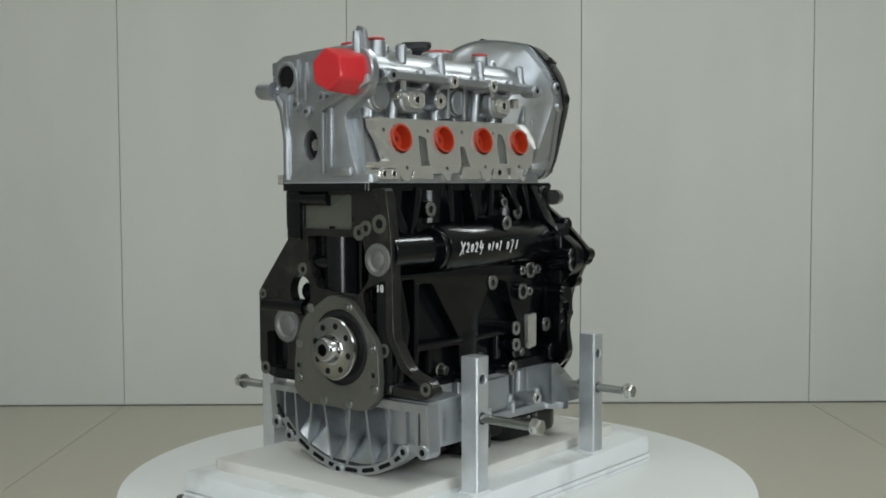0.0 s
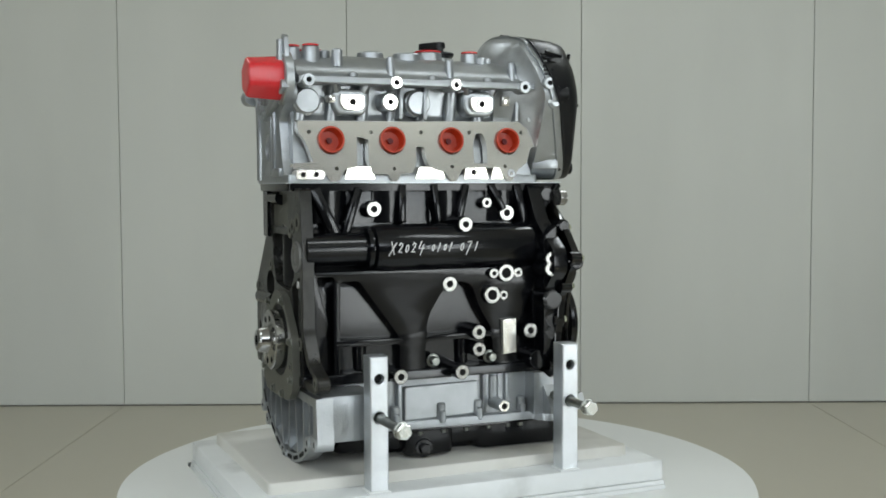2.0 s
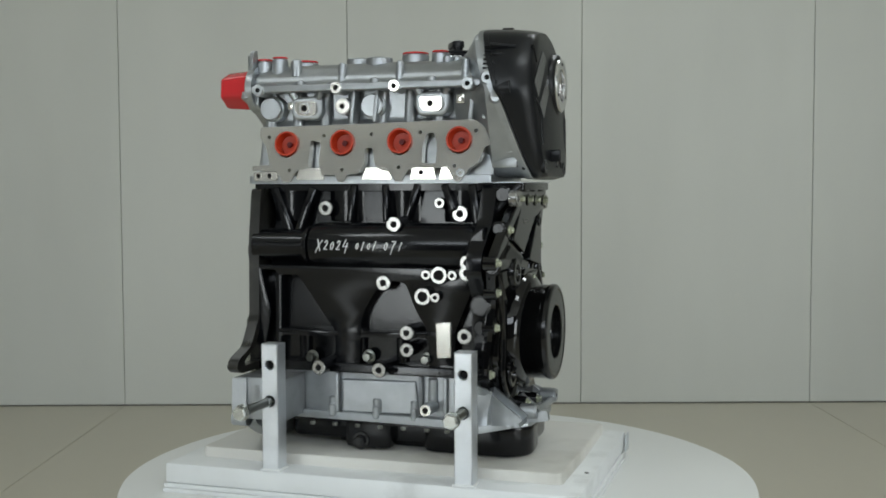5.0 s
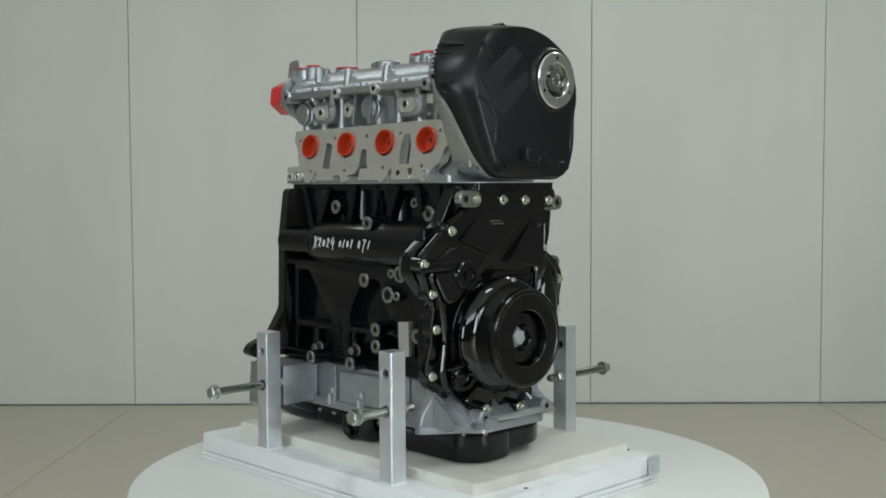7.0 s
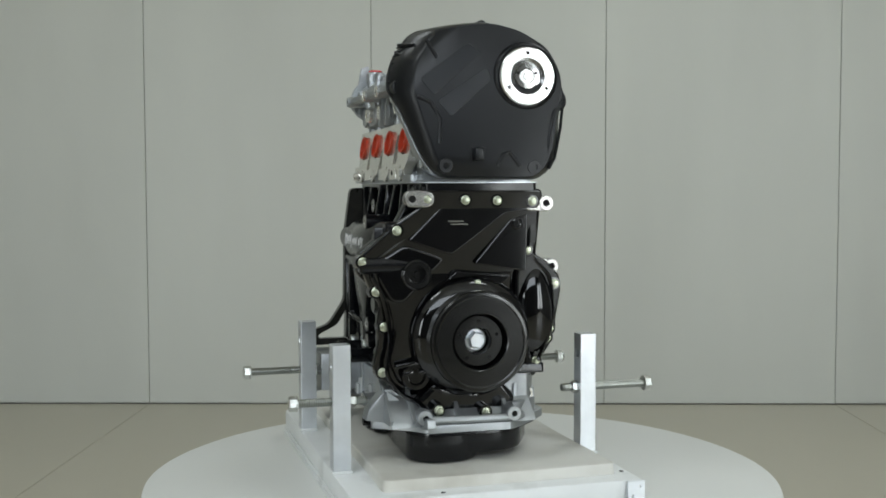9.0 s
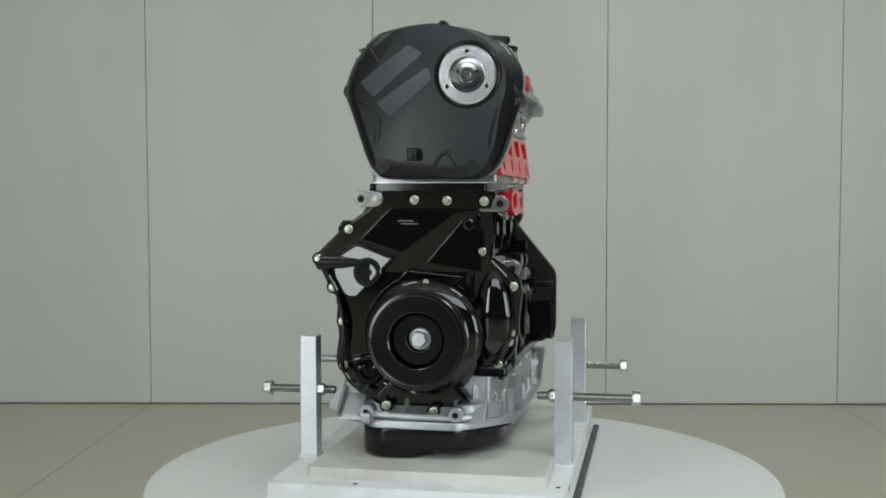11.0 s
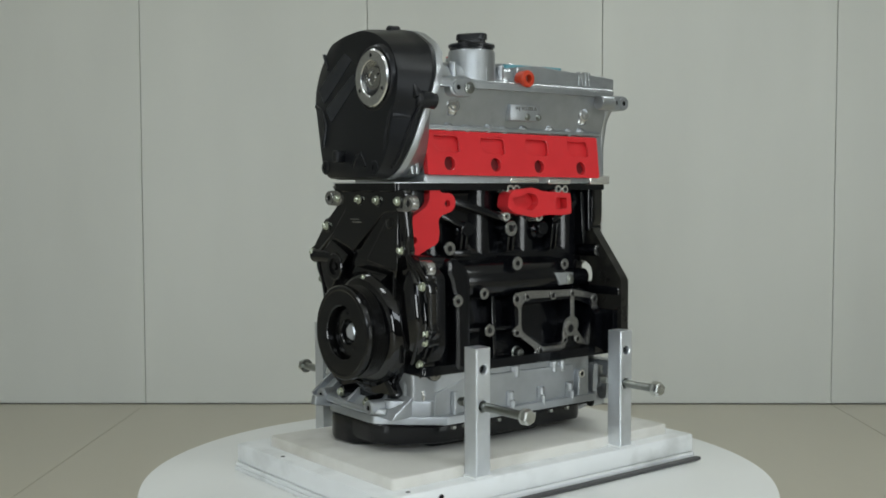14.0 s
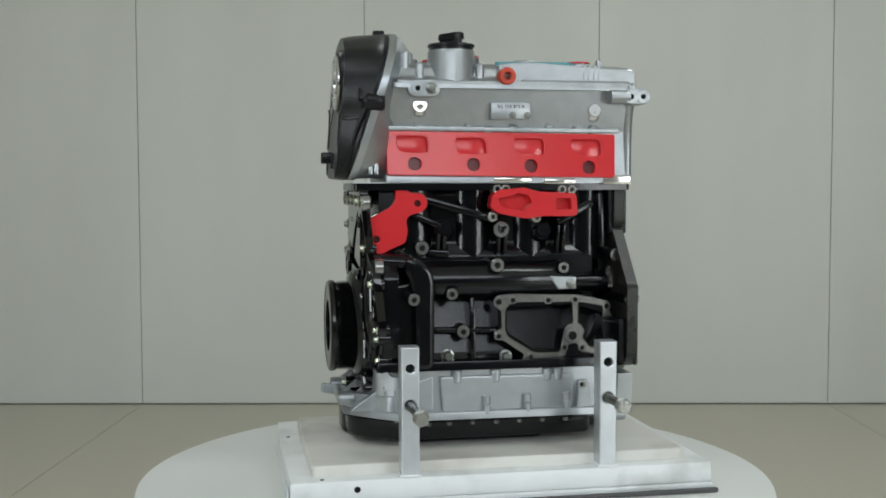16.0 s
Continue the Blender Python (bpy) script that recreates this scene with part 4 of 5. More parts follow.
    one("blank_plug", M_PULLEY, cov, lathe, (.146, -.108, .3155), (.2, -.108, .3155), [(0, .0215), (.0045, .0205), (.006, .0185), (.006, .0125), (.0025, .0115), (.0025, .006), (.0055, .005), (.0055, .002)], 32)
    one("small_boss", M_BLACKG, cov, lathe, (.148, .0355, .3835), (.2, .0355, .3835), [(0, .0085), (.0025, .008), (.003, .006), (.0022, .005)], 20)
    one("small_boss", M_GREENDOT, cov, boss, (.140, -.0236, .3035), (.1575, -.0236, .3035), .0045)
    one("casting_pad", M_BLACKG, cov, lathe, (.138, -.108, .176), (.2, -.108, .176), [(0, .021), (.006, .020), (.008, .018), (.008, .0125), (.003, .0105)], 28)
    for a, b in (((-.138, .1900), (-.100, .1965)), ((-.126, .1800), (-.112, .1825)), ((-.104, .1800), (-.094, .1830)), ((-.088, .160), (-.060, .150)), ((-.050, .148), (-.020, .146))):
        one("casting_bar", M_BLACKG, cov, bar, (.1425, *a), (.1425, *b), .005, .010, (1, 0, 0))
    # dark ledge between the top bolts
    for a, b in ((-.080, -.050), (-.028, -.001), (.019, .048)):
        one("ledge_block", M_BLACK, cov, box, (.135, a, .4275), (.1555, b, .4375), .002)
    bolts = ((-0.094, 0.418), (-0.040, 0.417), (0.006, 0.416), (0.0575, 0.415), (-0.1355, 0.376), (-0.182, 0.3335), (-0.1625, 0.293), (-0.150, 0.244), (-0.151, 0.180), (0.053, 0.3465), (0.096, 0.298), (0.092, 0.233), (0.089, 0.22), (0.0735, 0.1865), (-0.080, 0.130), (-0.0125, 0.124))
    for (u, v) in bolts:
        x = .130 + lean(v) if v > .14 else .1565
        bm = bmesh.new()
        boss(bm, (x - .016, u, v), (x + .0012, u, v), .0095)
        part("bolt_pad", bm, M_BLACKG, cov)
        sock_bolt(cov, "F", u, v, x + .001, .0066, 1, M_GREENDOT, name="cover_bolt", h=.006)
    # unreadable part marks
    for i in range(2):
        (u, v) = (-0.052, 0.388)
        one("mark_bar", M_OLIVE, cov, box, (.1490, u - .012 + .004 * i, v - .004 * i - .001), (.1500, u + .010 + .006 * i, v - .004 * i + .0008))
    return cov


timing_cover()


def pulley():
    cy, cz = -.030, .2262
    bm = bmesh.new()
    prof = [(0, .040), (.001, .060), (.003, .066)]
    for i in range(6):
        prof += [(.006 + .0036 * i, .0675), (.0078 + .0036 * i, .0645)]
    prof += [(.029, .0675), (.033, .069), (.0375, .0685), (.0395, .0665), (.0400, .0625), (.0392, .0605), (.0392, .0400), (.0380, .0385), (.014, .0375), (.013, .0360), (.013, .0352),
             (.0270, .0346), (.0280, .0338), (.0280, .0190), (.0265, .0178), (.012, .017), (.011, .010)]
    lathe(bm, (.150, cy, cz), (.3, cy, cz), prof, 72)
    pl = part("crank_pulley", bm, M_PULLEY, engine, "glossy black ribbed crankshaft pulley", sharp=15)
    for k in range(5):
        a = math.radians(18 + 72 * k)
        y, z = cy + .0275 * math.cos(a), cz + .0275 * math.sin(a)
        one("hub_hole", M_HOLE_SHADE, pl, rod, (.1770, y, z), (.1786, y, z), .0022, 12, .0001)
    bm = bmesh.new()
    lathe(bm, (.160, cy, cz), (.3, cy, cz), [(0, .0155), (.004, .0155), (.005, .0145)], 24)
    hexhead(bm, (.163, cy, cz), (.1745, cy, cz), .0124)
    part("crank_bolt", bm, M_ZINC, pl, "bright steel hexagon bolt")


pulley()


# -- upper timing cover --
def cover_outline():
    return rounded([(-0.142, 0.566), (-0.133, 0.604), (-0.101, 0.648), (-0.054, 0.658), (-0.005, 0.662), (0.04, 0.653), (0.087, 0.629), (0.109, 0.591), (0.108, 0.558), (0.099, 0.536), (0.093, 0.49),
                    (0.077, 0.458), (0.057, 0.445), (-0.084, 0.446), (-0.104, 0.471), (-0.125, 0.524)], .016, 4)


def upper_cover():
    bm = bmesh.new()
    fx = lambda z: .1685 + (.655 - z) * .075
    o = cover_outline()
    cy, cz = -.012, .555
    rings = []
    n = len(o)
    for k, (f, g0) in enumerate(((0, 0), (.10, 0), (.105, .05), (.40, .12), (.68, .34), (.86, .62), (.96, .86), (1, 1.02))):
        ring = []
        for y, z in o:
            back = .102 + max(0, .659 - z) * .31
            lip = max(0, min(1, (z - .545) / .02)) * max(0, min(1, (-.04 - y) / .03))
            back -= .004 * lip
            x = back + (.169 + (.655 - z) * .075 - back) * f
            sy = .82 if y < cy else .85
            sz = .935 if z > cz else .97
            g = (g0 if y < cy else (0, 0, .05, .35, .65, .85, .95, 1.0)[k])
            y -= .005 * lip * (1 - f) ** 2
            ring.append(bm.verts.new((x, cy + (y - cy) * (1 - (1 - sy) * g), cz + (z - cz) * (1 - (1 - sz) * g))))
        rings.append(ring)
    for r0, r1 in zip(rings, rings[1:]):
        for i in range(n):
            bm.faces.new((r0[i], r0[(i + 1) % n], r1[(i + 1) % n], r1[i]))
    bm.faces.new(rings[-1])
    bm.faces.new(rings[0][::-1])
    bmesh.ops.recalc_face_normals(bm, faces=bm.faces)
    (u, v) = (.039, .584)
    lathe(bm, (.162, u, v), (.3, u, v), [(0, .049), (.010, .047), (.016, .0445), (.017, .042), (.012, .040)], 40)
    # raised bands, ribs, lugs
    path_tube(bm, [(fx(q[1]), *q) for q in ((-0.1, 0.629), (-0.086, 0.606))], .0025, 8)
    path_tube(bm, [(fx(q[1]), *q) for q in ((-0.114, 0.554), (-0.096, 0.547), (-0.083, 0.525), (-0.086, 0.493))], .003, 8)
    path_tube(bm, [(fx(q[1]), *q) for q in ((-0.005, 0.463), (0.003, 0.478), (0.013, 0.482), (0.027, 0.463))], .003, 8)
    for a, b in (((-0.105, 0.536), (-0.085, 0.536)), ((-0.101, 0.515), (-0.082, 0.516)), ((-0.096, 0.495), (-0.082, 0.495)), ((0.056, 0.533), (0.069, 0.533)), ((0.056, 0.51), (0.069, 0.51))):
        path_tube(bm, [(fx(a[1]) - .004, *a), (fx(b[1]) - .001, *b)], .002, 8)
    box(bm, (.172, -.040, .470), (.197, -.027, .487), .002)
    path_tube(bm, [(.160, -.088, .462), (.168, -.075, .4545), (.172, -.02, .4535), (.172, .04, .4535), (.166, .068, .458), (.160, .076, .468)], .0045, 8)
    for i in range(5):
        z = .628 - i * .013
        y = -.1215 - .0042 * i
        path_tube(bm, [(.1120 + (.659 - z) * .31 * .6, y - .004, z), (.150, y + .010, z - .003)], .0022, 8)
    path_tube(bm, [(.134, -.134, .560), (.160, -.122, .561)], .0075, 10)
    cv = part("upper_timing_cover", bm, M_PLASTIC, engine, "matt black moulded plastic timing cover", sharp=50)
    for (u, v), x, r in (((-.130, .568), .1325, .0145), ((0.102, 0.556), .128, .011), ((-0.006, 0.659), .105, .009), ((-0.077, 0.463), .169, .0125), ((0.048, 0.461), .169, .0125)):
        bm = bmesh.new()
        boss(bm, (x, u, v), (x + .016, u, v), r * .8, r * .36)
        part("lug", bm, M_PLASTIC, cv)
    for q in (((-0.11, 0.578), (-0.043, 0.627), (-0.023, 0.615), (-0.091, 0.556)), ((-0.087, 0.549), (-0.016, 0.596), (-0.01, 0.579), (-0.068, 0.528))):
        bm = bmesh.new()
        plate(bm, "F", rounded(list(q), .004), .165, .1785, bevel=.0005)
        pl = part("label_pad", bm, M_PAD, cv, "darker dull label pad", sharp=15)
        for w in pl.data.vertices:
            w.co.x += (.60 - w.co.z) * .075 - .0045
    bm = bmesh.new()
    rod(bm, (.118, .100, .553), (.150, .096, .553), .0125, 18, .003)
    bar(bm, (.150, .088, .575), (.150, .098, .553), .010, .02)
    part("flank_lug", bm, M_PLASTIC, cv)
    for pts, r in (([(.146, .104, .545), (.158, .096, .515), (.168, .084, .475), (.172, .074, .460)], .0022), ([(.172, .088, .552), (.178, .078, .535), (.180, .070, .500), (.179, .068, .470)], .0025)):
        bm = bmesh.new()
        path_tube(bm, pts, r, 8)
        part("flank_rib", bm, M_PLASTIC, cv)
    for k in range(8):
        bm = bmesh.new()
        a = k / 7
        y, z = -.1372 + .012 * a * a, .583 + .042 * a
        path_tube(bm, [(.110, y, z), (.118, y + .0015, z), (.134, y + .010, z), (.146, y + .020, z)], .0014, 6)
        part("comb_rib", bm, M_PLASTIC, cv)
    # pocket with cross bars on the intake flank
    out = [(.124, -.134, .562), (.136, -.122, .530), (.148, -.107, .495), (.157, -.092, .462), (.164, -.080, .4545)]
    mid = [(.142, -.126, .560), (.156, -.113, .530), (.164, -.099, .495), (.168, -.087, .466), (.170, -.078, .456)]
    top = [(.128, -.132, .5615), (.150, -.122, .566), (.166, -.106, .557), (.173, -.092, .535), (.176, -.083, .505), (.177, -.078, .470)]
    for pts, r in ((out, .0055), (mid, .0018), (top, .0030)):
        bm = bmesh.new()
        path_tube(bm, pts, r, 10)
        part("flank_rib", bm, M_PLASTIC, cv)
    for k, z in enumerate((.545, .518, .492)):
        bm = bmesh.new()
        path_tube(bm, [(.130 + .010 * k, -.128 + .010 * k, z), (.152 + .008 * k, -.118 + .0105 * k, z), (.171 + .003 * k, -.098 + .009 * k, z)], .0018, 8)
        part("flank_rib", bm, M_PLASTIC, cv)
    # lattice pocket on the exhaust flank
    for k in range(4):
        bm = bmesh.new()
        z = .474 + .019 * k
        bar(bm, (.176, .070 + .004 * k, z), (.150, .082 + .004 * k, z), .003, .006)
        part("flank_rib", bm, M_PLASTIC, cv)
    (u, v) = (.039, .584)
    bm = bmesh.new()
    lathe(bm, (.1685, u, v), (.3, u, v), [(0, .0395), (.0125, .0395), (.0145, .0375), (.0145, .0250), (.0135, .0240), (.0060, .0232), (.0055, .020)], 64)
    rg = part("cam_adjuster", bm, M_STEEL, cv, "bright turned camshaft adjuster ring", sharp=15)
    bm = bmesh.new()
    lathe(bm, (.1685, u, v), (.3, u, v), [(.0050, .0228), (.0062, .0226), (.0065, .0175), (.0105, .0160), (.0108, .0110), (.0090, .0098), (.0090, .0050), (.0100, .0042), (.0100, .0015)], 48)
    part("adjuster_hub", bm, M_CRANK, rg, "dark turned hub", sharp=15)
    for a in (20, 160):
        y, z = u + .0135 * math.cos(math.radians(a)), v + .0135 * math.sin(math.radians(a))
        one("hub_hole", M_HOLE_SHADE, rg, rod, (.1780, y, z), (.1796, y, z), .0022, 12, .0001)
    for a in (90, 210, 330):
        bm = bmesh.new()
        y, z = u + .031 * math.cos(math.radians(a)), v + .031 * math.sin(math.radians(a))
        rod(bm, (.1825, y, z), (.1834, y, z), .0026, 12, .0001)
        part("pin_hole", bm, M_HOLE_SHADE, rg)


upper_cover()


# -- cylinder head --
def cylinder_head():
    bm = bmesh.new()
    # core of the head
    plate(bm, "F", rounded([(-.092, .4412), (.066, .4412), (.066, .452), (.060, .515), (.079, .5785), (-.080, .578), (-.074, .535), (-.080, .526), (-.090, .452)], .004), -.246, .112)
    hd = part("cylinder_head", bm, M_ALU, engine, "bare cast aluminium cylinder head")
    one("head_deck", M_ALU, hd, plate, "T", rounded([(-.259, -.108), (.114, -.108), (.114, .070), (-.236, .070), (-.259, .058)], .005), .4412, .452, bevel=.0015)
    one("flank_rail", M_ALU, hd, plate, "E", [(0.11, 0.522), (-0.236, 0.52), (-0.236, 0.514), (0.11, 0.515)], .05, .069, bevel=.002)
    for u in (.135, .127):
        one("rib", M_ALU, hd, bar, (u, .066, .452), (u, .064, .470), .006, .012, (0, 1, 0))
    # rear upright, bores and rail
    one("rear_wall", M_ALU, hd, plate, "R", rounded([(.055, .4412), (.052, .53), (.064, .555), (.074, .60), (.055, .612), (-.06, .612), (-.098, .60), (-.105, .555), (-.060, .528), (-.075, .47), (-.09, .4412)], .008), -.244, -.258,
          holes=[circle(.044, .582, .0150, 24, 1.1), circle(.002, .491, .0138, 26, 1.45)], bevel=.002)
    for y, z0, z1 in ((.048, .452, .57), (-.022, .452, .54), (-.036, .455, .55), (.026, .55, .605), (.010, .55, .60)):
        one("rib", M_ALU, hd, bar, (-.2575, y, z0), (-.2575, y, z1), .009, .008, (1, 0, 0))
    one("rib", M_ALU, hd, bar, (-.262, -.022, .538), (-.262, -.112, .572), .012, .012, (1, 0, 0))
    one("rib", M_ALU, hd, bar, (-.258, -.035, .455), (-.258, -.075, .455), .012, .010, (1, 0, 0))
    for y, z in ((.026, .545), (.005, .535), (-.024, .552)):
        one("rear_boss", M_ALU, hd, boss, (-.25, y, z), (-.264, y, z), .0075, .003)
    one("rear_lug", M_ALU, hd, rod, (-.245, .085, .566), (-.215, .085, .566), .011, 18)
    one("rear_lug", M_ALU, hd, rod, (-.2495, .062, .566), (-.2495, .086, .566), .0115, 18, .002)
    one("bore_rim", M_ALU, hd, lathe, (-.255, .044, .582), (-.3, .044, .582), [(0, .0225), (.006, .0215), (.0075, .0200), (.0075, .0160), (.002, .0155)], 32, caps=False)
    one("bore", M_HOLE_SHADE, hd, rod, (-.2560, .044, .582), (-.2592, .044, .582), .0158, 24, .0001)
    bm = bmesh.new()
    one("bore", M_HOLE_SHADE, hd, box, (-.2470, -.0135, .470), (-.2462, .0175, .512))
    rod(bm, (-.2465, .002, .491), (-.2495, .002, .491), .008, 20, .001)
    part("bore_plug", bm, M_MACHBLK, hd)
    # slanted sheet that carries the front cover
    bm = bmesh.new()
    plate(bm, "F", [(-.012 + (y + .012) * 1.008, .555 + (z - .555) * 1.006) for y, z in cover_outline()], .090, .1012, bevel=.002)
    for w in bm.verts:
        w.co.x += max(0, (.659 - w.co.z)) * .31
    part("cover_sheet", bm, M_ALU, hd)
    # flutes over the intake flange, stub ribs over the shipping cover
    for i in range(8):
        x = -.235 + .044 * i
        one("flute", M_ALU, hd, rod, (x, -.080, .522), (x + .004, -.082, .577), .0085, 14, .004)
    for u in (-.061, .102, .082, -.097):
        one("flute_rib", M_ALU, hd, bar, (u, -.094, .528), (u + .004, -.090, .58), .006, .02, (0, 1, 0))
    for u, dz in ((.035, 0), (-.007, .004), (-.038, 0), (-.075, .004), (-.129, .006), (-.171, 0), (-.196, .004), (.068, .004)):
        one("stub_rib", M_ALU, hd, rod, (u, .058, .512), (u - .003, .0615, .524 + dz * .6), .0085, 14, .003)
    # chain housing between the head and the slanted sheet
    bm = bmesh.new()
    rings = []
    for step in range(4):
        ring = []
        for y, z in cover_outline():
            side = y < -.012
            x0 = .0955 + max(0, .659 - z) * .31
            x = (x0, min(.113, x0 - .012), min(.106, x0 - .022), .055)[step]
            gy = ((.985, .965, .80, .60) if side else (.985, .84, .70, .55))[step]
            gz = ((.985, .96, .86, .55) if z > .555 else (.985, .975, .96, .95))[step]
            ring.append(bm.verts.new((x, -.012 + (y + .012) * gy, .555 + (z - .555) * gz)))
        rings.append(ring)
    for r0, r1 in zip(rings, rings[1:]):
        for i in range(len(r0)):
            bm.faces.new((r0[i], r0[(i + 1) % len(r0)], r1[(i + 1) % len(r0)], r1[i]))
    bm.faces.new(rings[0])
    bm.faces.new(rings[-1])
    bmesh.ops.recalc_face_normals(bm, faces=bm.faces)
    part("chain_housing", bm, M_ALU, hd, "bare cast aluminium chain housing", sharp=48)
    one("housing_lug", M_ALU, hd, rod, (.117, -.10, .5823), (.117, -.1405, .5823), .0098, 18, .002)
    one("housing_lug", M_ALU, hd, rod, (.128, -.10, .556), (.128, -.1385, .556), .0105, 18, .004)
    one("lug_hole", M_HOLE_SHADE, hd, rod, (.117, -.1395, .5823), (.117, -.1410, .5823), .0036, 12, .0001)
    for z in (.488, .468):
        one("housing_rib", M_ALU, hd, bar, (.112, -.0985 + (z - .488) * -.2, z), (.150, -.1065 + (z - .488) * -.2, z), .004, .014)
    return hd


head = cylinder_head()


WELLS = ((-.2445, -.078, .0115, .6235), (-.2186, -.081, .0118, .6255), (-.2020, -.026, .0190, .6245), (-.114, -.026, .0190, .6275), (-.070, -.056, .0195, .624),
         (-.0243, -.026, .0200, .6305), (.026, -.062, .0125, .6275), (.0690, -.026, .0180, .6275))


def cam_cover():
    bm = bmesh.new()
    plate(bm, "F", rounded([(-.121, .5725), (.088, .578), (.088, .586), (.074, .590), (.066, .608), (.030, .616), (-.040, .619), (-.066, .616), (-.086, .609), (-.100, .598), (-.106, .586), (-.121, .582)], .006, 4), -.246, .098)
    plate(bm, "T", rounded([(-.246, -.122), (.105, -.122), (.105, .090), (-.246, .090)], .006), .5745, .5825, bevel=.002)
    for u in (-.234, -.1107, -.0225, .085):
        rod(bm, (u, -.09, .5765), (u, -.1245, .5765), .0092, 20, .002)
    for u in (-.17, -.055, .03):
        rod(bm, (u, -.116, .580), (u, -.114, .589), .0065, 16, .002)
    for u in (-.1107, -.0225, .075):
        rod(bm, (u, -.102, .584), (u, -.098, .614), .0058, 16, .003)
    for x in (-.20, -.112, -.024, .064):
        rod(bm, (x, .070, .585), (x, .070, .612), .006, 14, .002)
    # plug wells and screw towers on the crown
    for x, y, r, top in WELLS:
        lathe(bm, (x, y, .596), (x, y, .66), [(0, r + .003), (.008, r + .001), (top - .5975, r), (top - .596, r - .0015)], 28)
    for x, y in ((-.1856, -.0945), (-.197, -.074), (.052, -.064), (.040, -.07)):
        rod(bm, (x, y, .596), (x, y, .622), .0075, 16, .002)
    # oil filler neck
    lathe(bm, (.0145, .052, .575), (.0145, .052, .70), [(0, .0385), (.010, .0348), (.053, .0342), (.056, .0330)], 36)
    bar(bm, (.0145, .085, .578), (.0145, .084, .624), .003, .004, (0, 1, 0))
    # raised rear box on the exhaust side
    plate(bm, "E", rounded([(-0.051, 0.611), (-0.089, 0.615), (-0.196, 0.609), (-0.257, 0.605), (-0.257, 0.585), (-0.051, 0.585)], .003), .02, .078, bevel=.003)
    for u in (-.0735, -.1798, -.1866, -.1951, -.2019):
        bar(bm, (u, .077, .590), (u, .075, .612), .005, .005, (0, 1, 0))
    # ears
    plate(bm, "E", slot(-.246, .566, -.264, .566, .0115), .066, .0925, bevel=.002)
    plate(bm, "E", slot(.072, .574, .050, .574, .0125), .060, .090, bevel=.002)
    plate(bm, "T", slot(-.262, -.072, -.262, -.055, .012), .583, .595, bevel=.002)
    rod(bm, (-.262, -.088, .59), (-.262, -.088, .632), .0055, 14)
    plate(bm, "R", rounded([(-.075, .59), (-.105, .59), (-.098, .636), (-.085, .640)], .004), -.254, -.260, bevel=.001)
    for x, y in ((.085, .060), (.078, .045), (.088, -.02), (.085, -.08)):
        rod(bm, (x, y, .585), (x, y, .628), .008, 16, .002)
    cc = part("cam_cover", bm, M_ALU, engine, "bare cast aluminium camshaft cover")
    for x, y in ((-.246, .566), (-.264, .566)):
        ring_face(cc, "E", x, y, .093, .0100, .0036, M_ALU)
    ring_face(cc, "E", .070, .574, .0905, .0095, .0035, M_ALU)
    sock_bolt(cc, "E", .050, .574, .090, .0085, 1, name="bracket_bolt", h=.005)
    for u in (-.234, -.1107, -.0225, .085):
        ring_face(cc, "I", u, .5765, -.125, .0082, .0036, M_MACH if -.2 < u < .08 else M_ALU, s=-1)
    for i, (x, y, r, top) in enumerate(WELLS):
        if i in (0, 1, 2, 5, 6):
            one("well_lid", M_RED, cc, lathe, (x, y, top + .0003), (x, y, .7), [(0, r - .0005), (.0018, r - .0005), (.0026, r - .002)], 24, label="red plastic dust lid")
    one("masking_tape", M_TEAL, cc, plate, "T", rounded([(-.15, -.008), (-.07, -.002), (-.05, .05), (-.16, .06), (-.18, .035)], .01), .610, .6175, label="teal tape residue")
    # filler cap
    bm = bmesh.new()
    lathe(bm, (.0145, .052, .6295), (.0145, .052, .7), [(0, .030), (.0015, .0315), (.006, .0318), (.0065, .0338), (.0095, .0342), (.0112, .0330), (.0118, .0200), (.0125, .0180)], 36)
    plate(bm, "T", slot(.0215, .0400, .0075, .0640, .0070), .640, .6485)
    plate(bm, "T", slot(.0215, .0400, .0075, .0640, .0095), .6475, .6570, bevel=.003)
    part("filler_cap", bm, M_PLASTIC, cc, "black plastic oil filler cap")
    # sensor port plug
    (u, v) = (-0.06, 0.593)
    bm = bmesh.new()
    lathe(bm, (u, .076, v), (u, .2, v), [(0, .0125), (.016, .0125), (.018, .011), (.018, .006), (.010, .005)], 24)
    part("port_plug", bm, M_ORANGE, cc, "orange plastic plug")
    one("plug_ear", M_ALU, cc, plate, "E", slot(u, v, u - .016, v - .001, .007), .07, .086, bevel=.001)
    # cam position blanking plug
    bm = bmesh.new()
    plate(bm, "R", rounded([(-.049 - .030 + .031 * math.cos(a), .581 + .031 * math.sin(a)) for a in [math.radians(24 + 60 * k) for k in range(6)]], .005), -.262, -.308, bevel=.004, taper=.003)
    part("cam_end_cap", bm, M_RED, head, "red hexagonal plastic cap")
    bm = bmesh.new()
    lathe(bm, (-.250, -.079, .581), (-.4, -.079, .581), [(0, .036), (.010, .036), (.012, .034)], 30)
    part("cap_seat", bm, M_ALU, head)
    return cc


cam_cover()


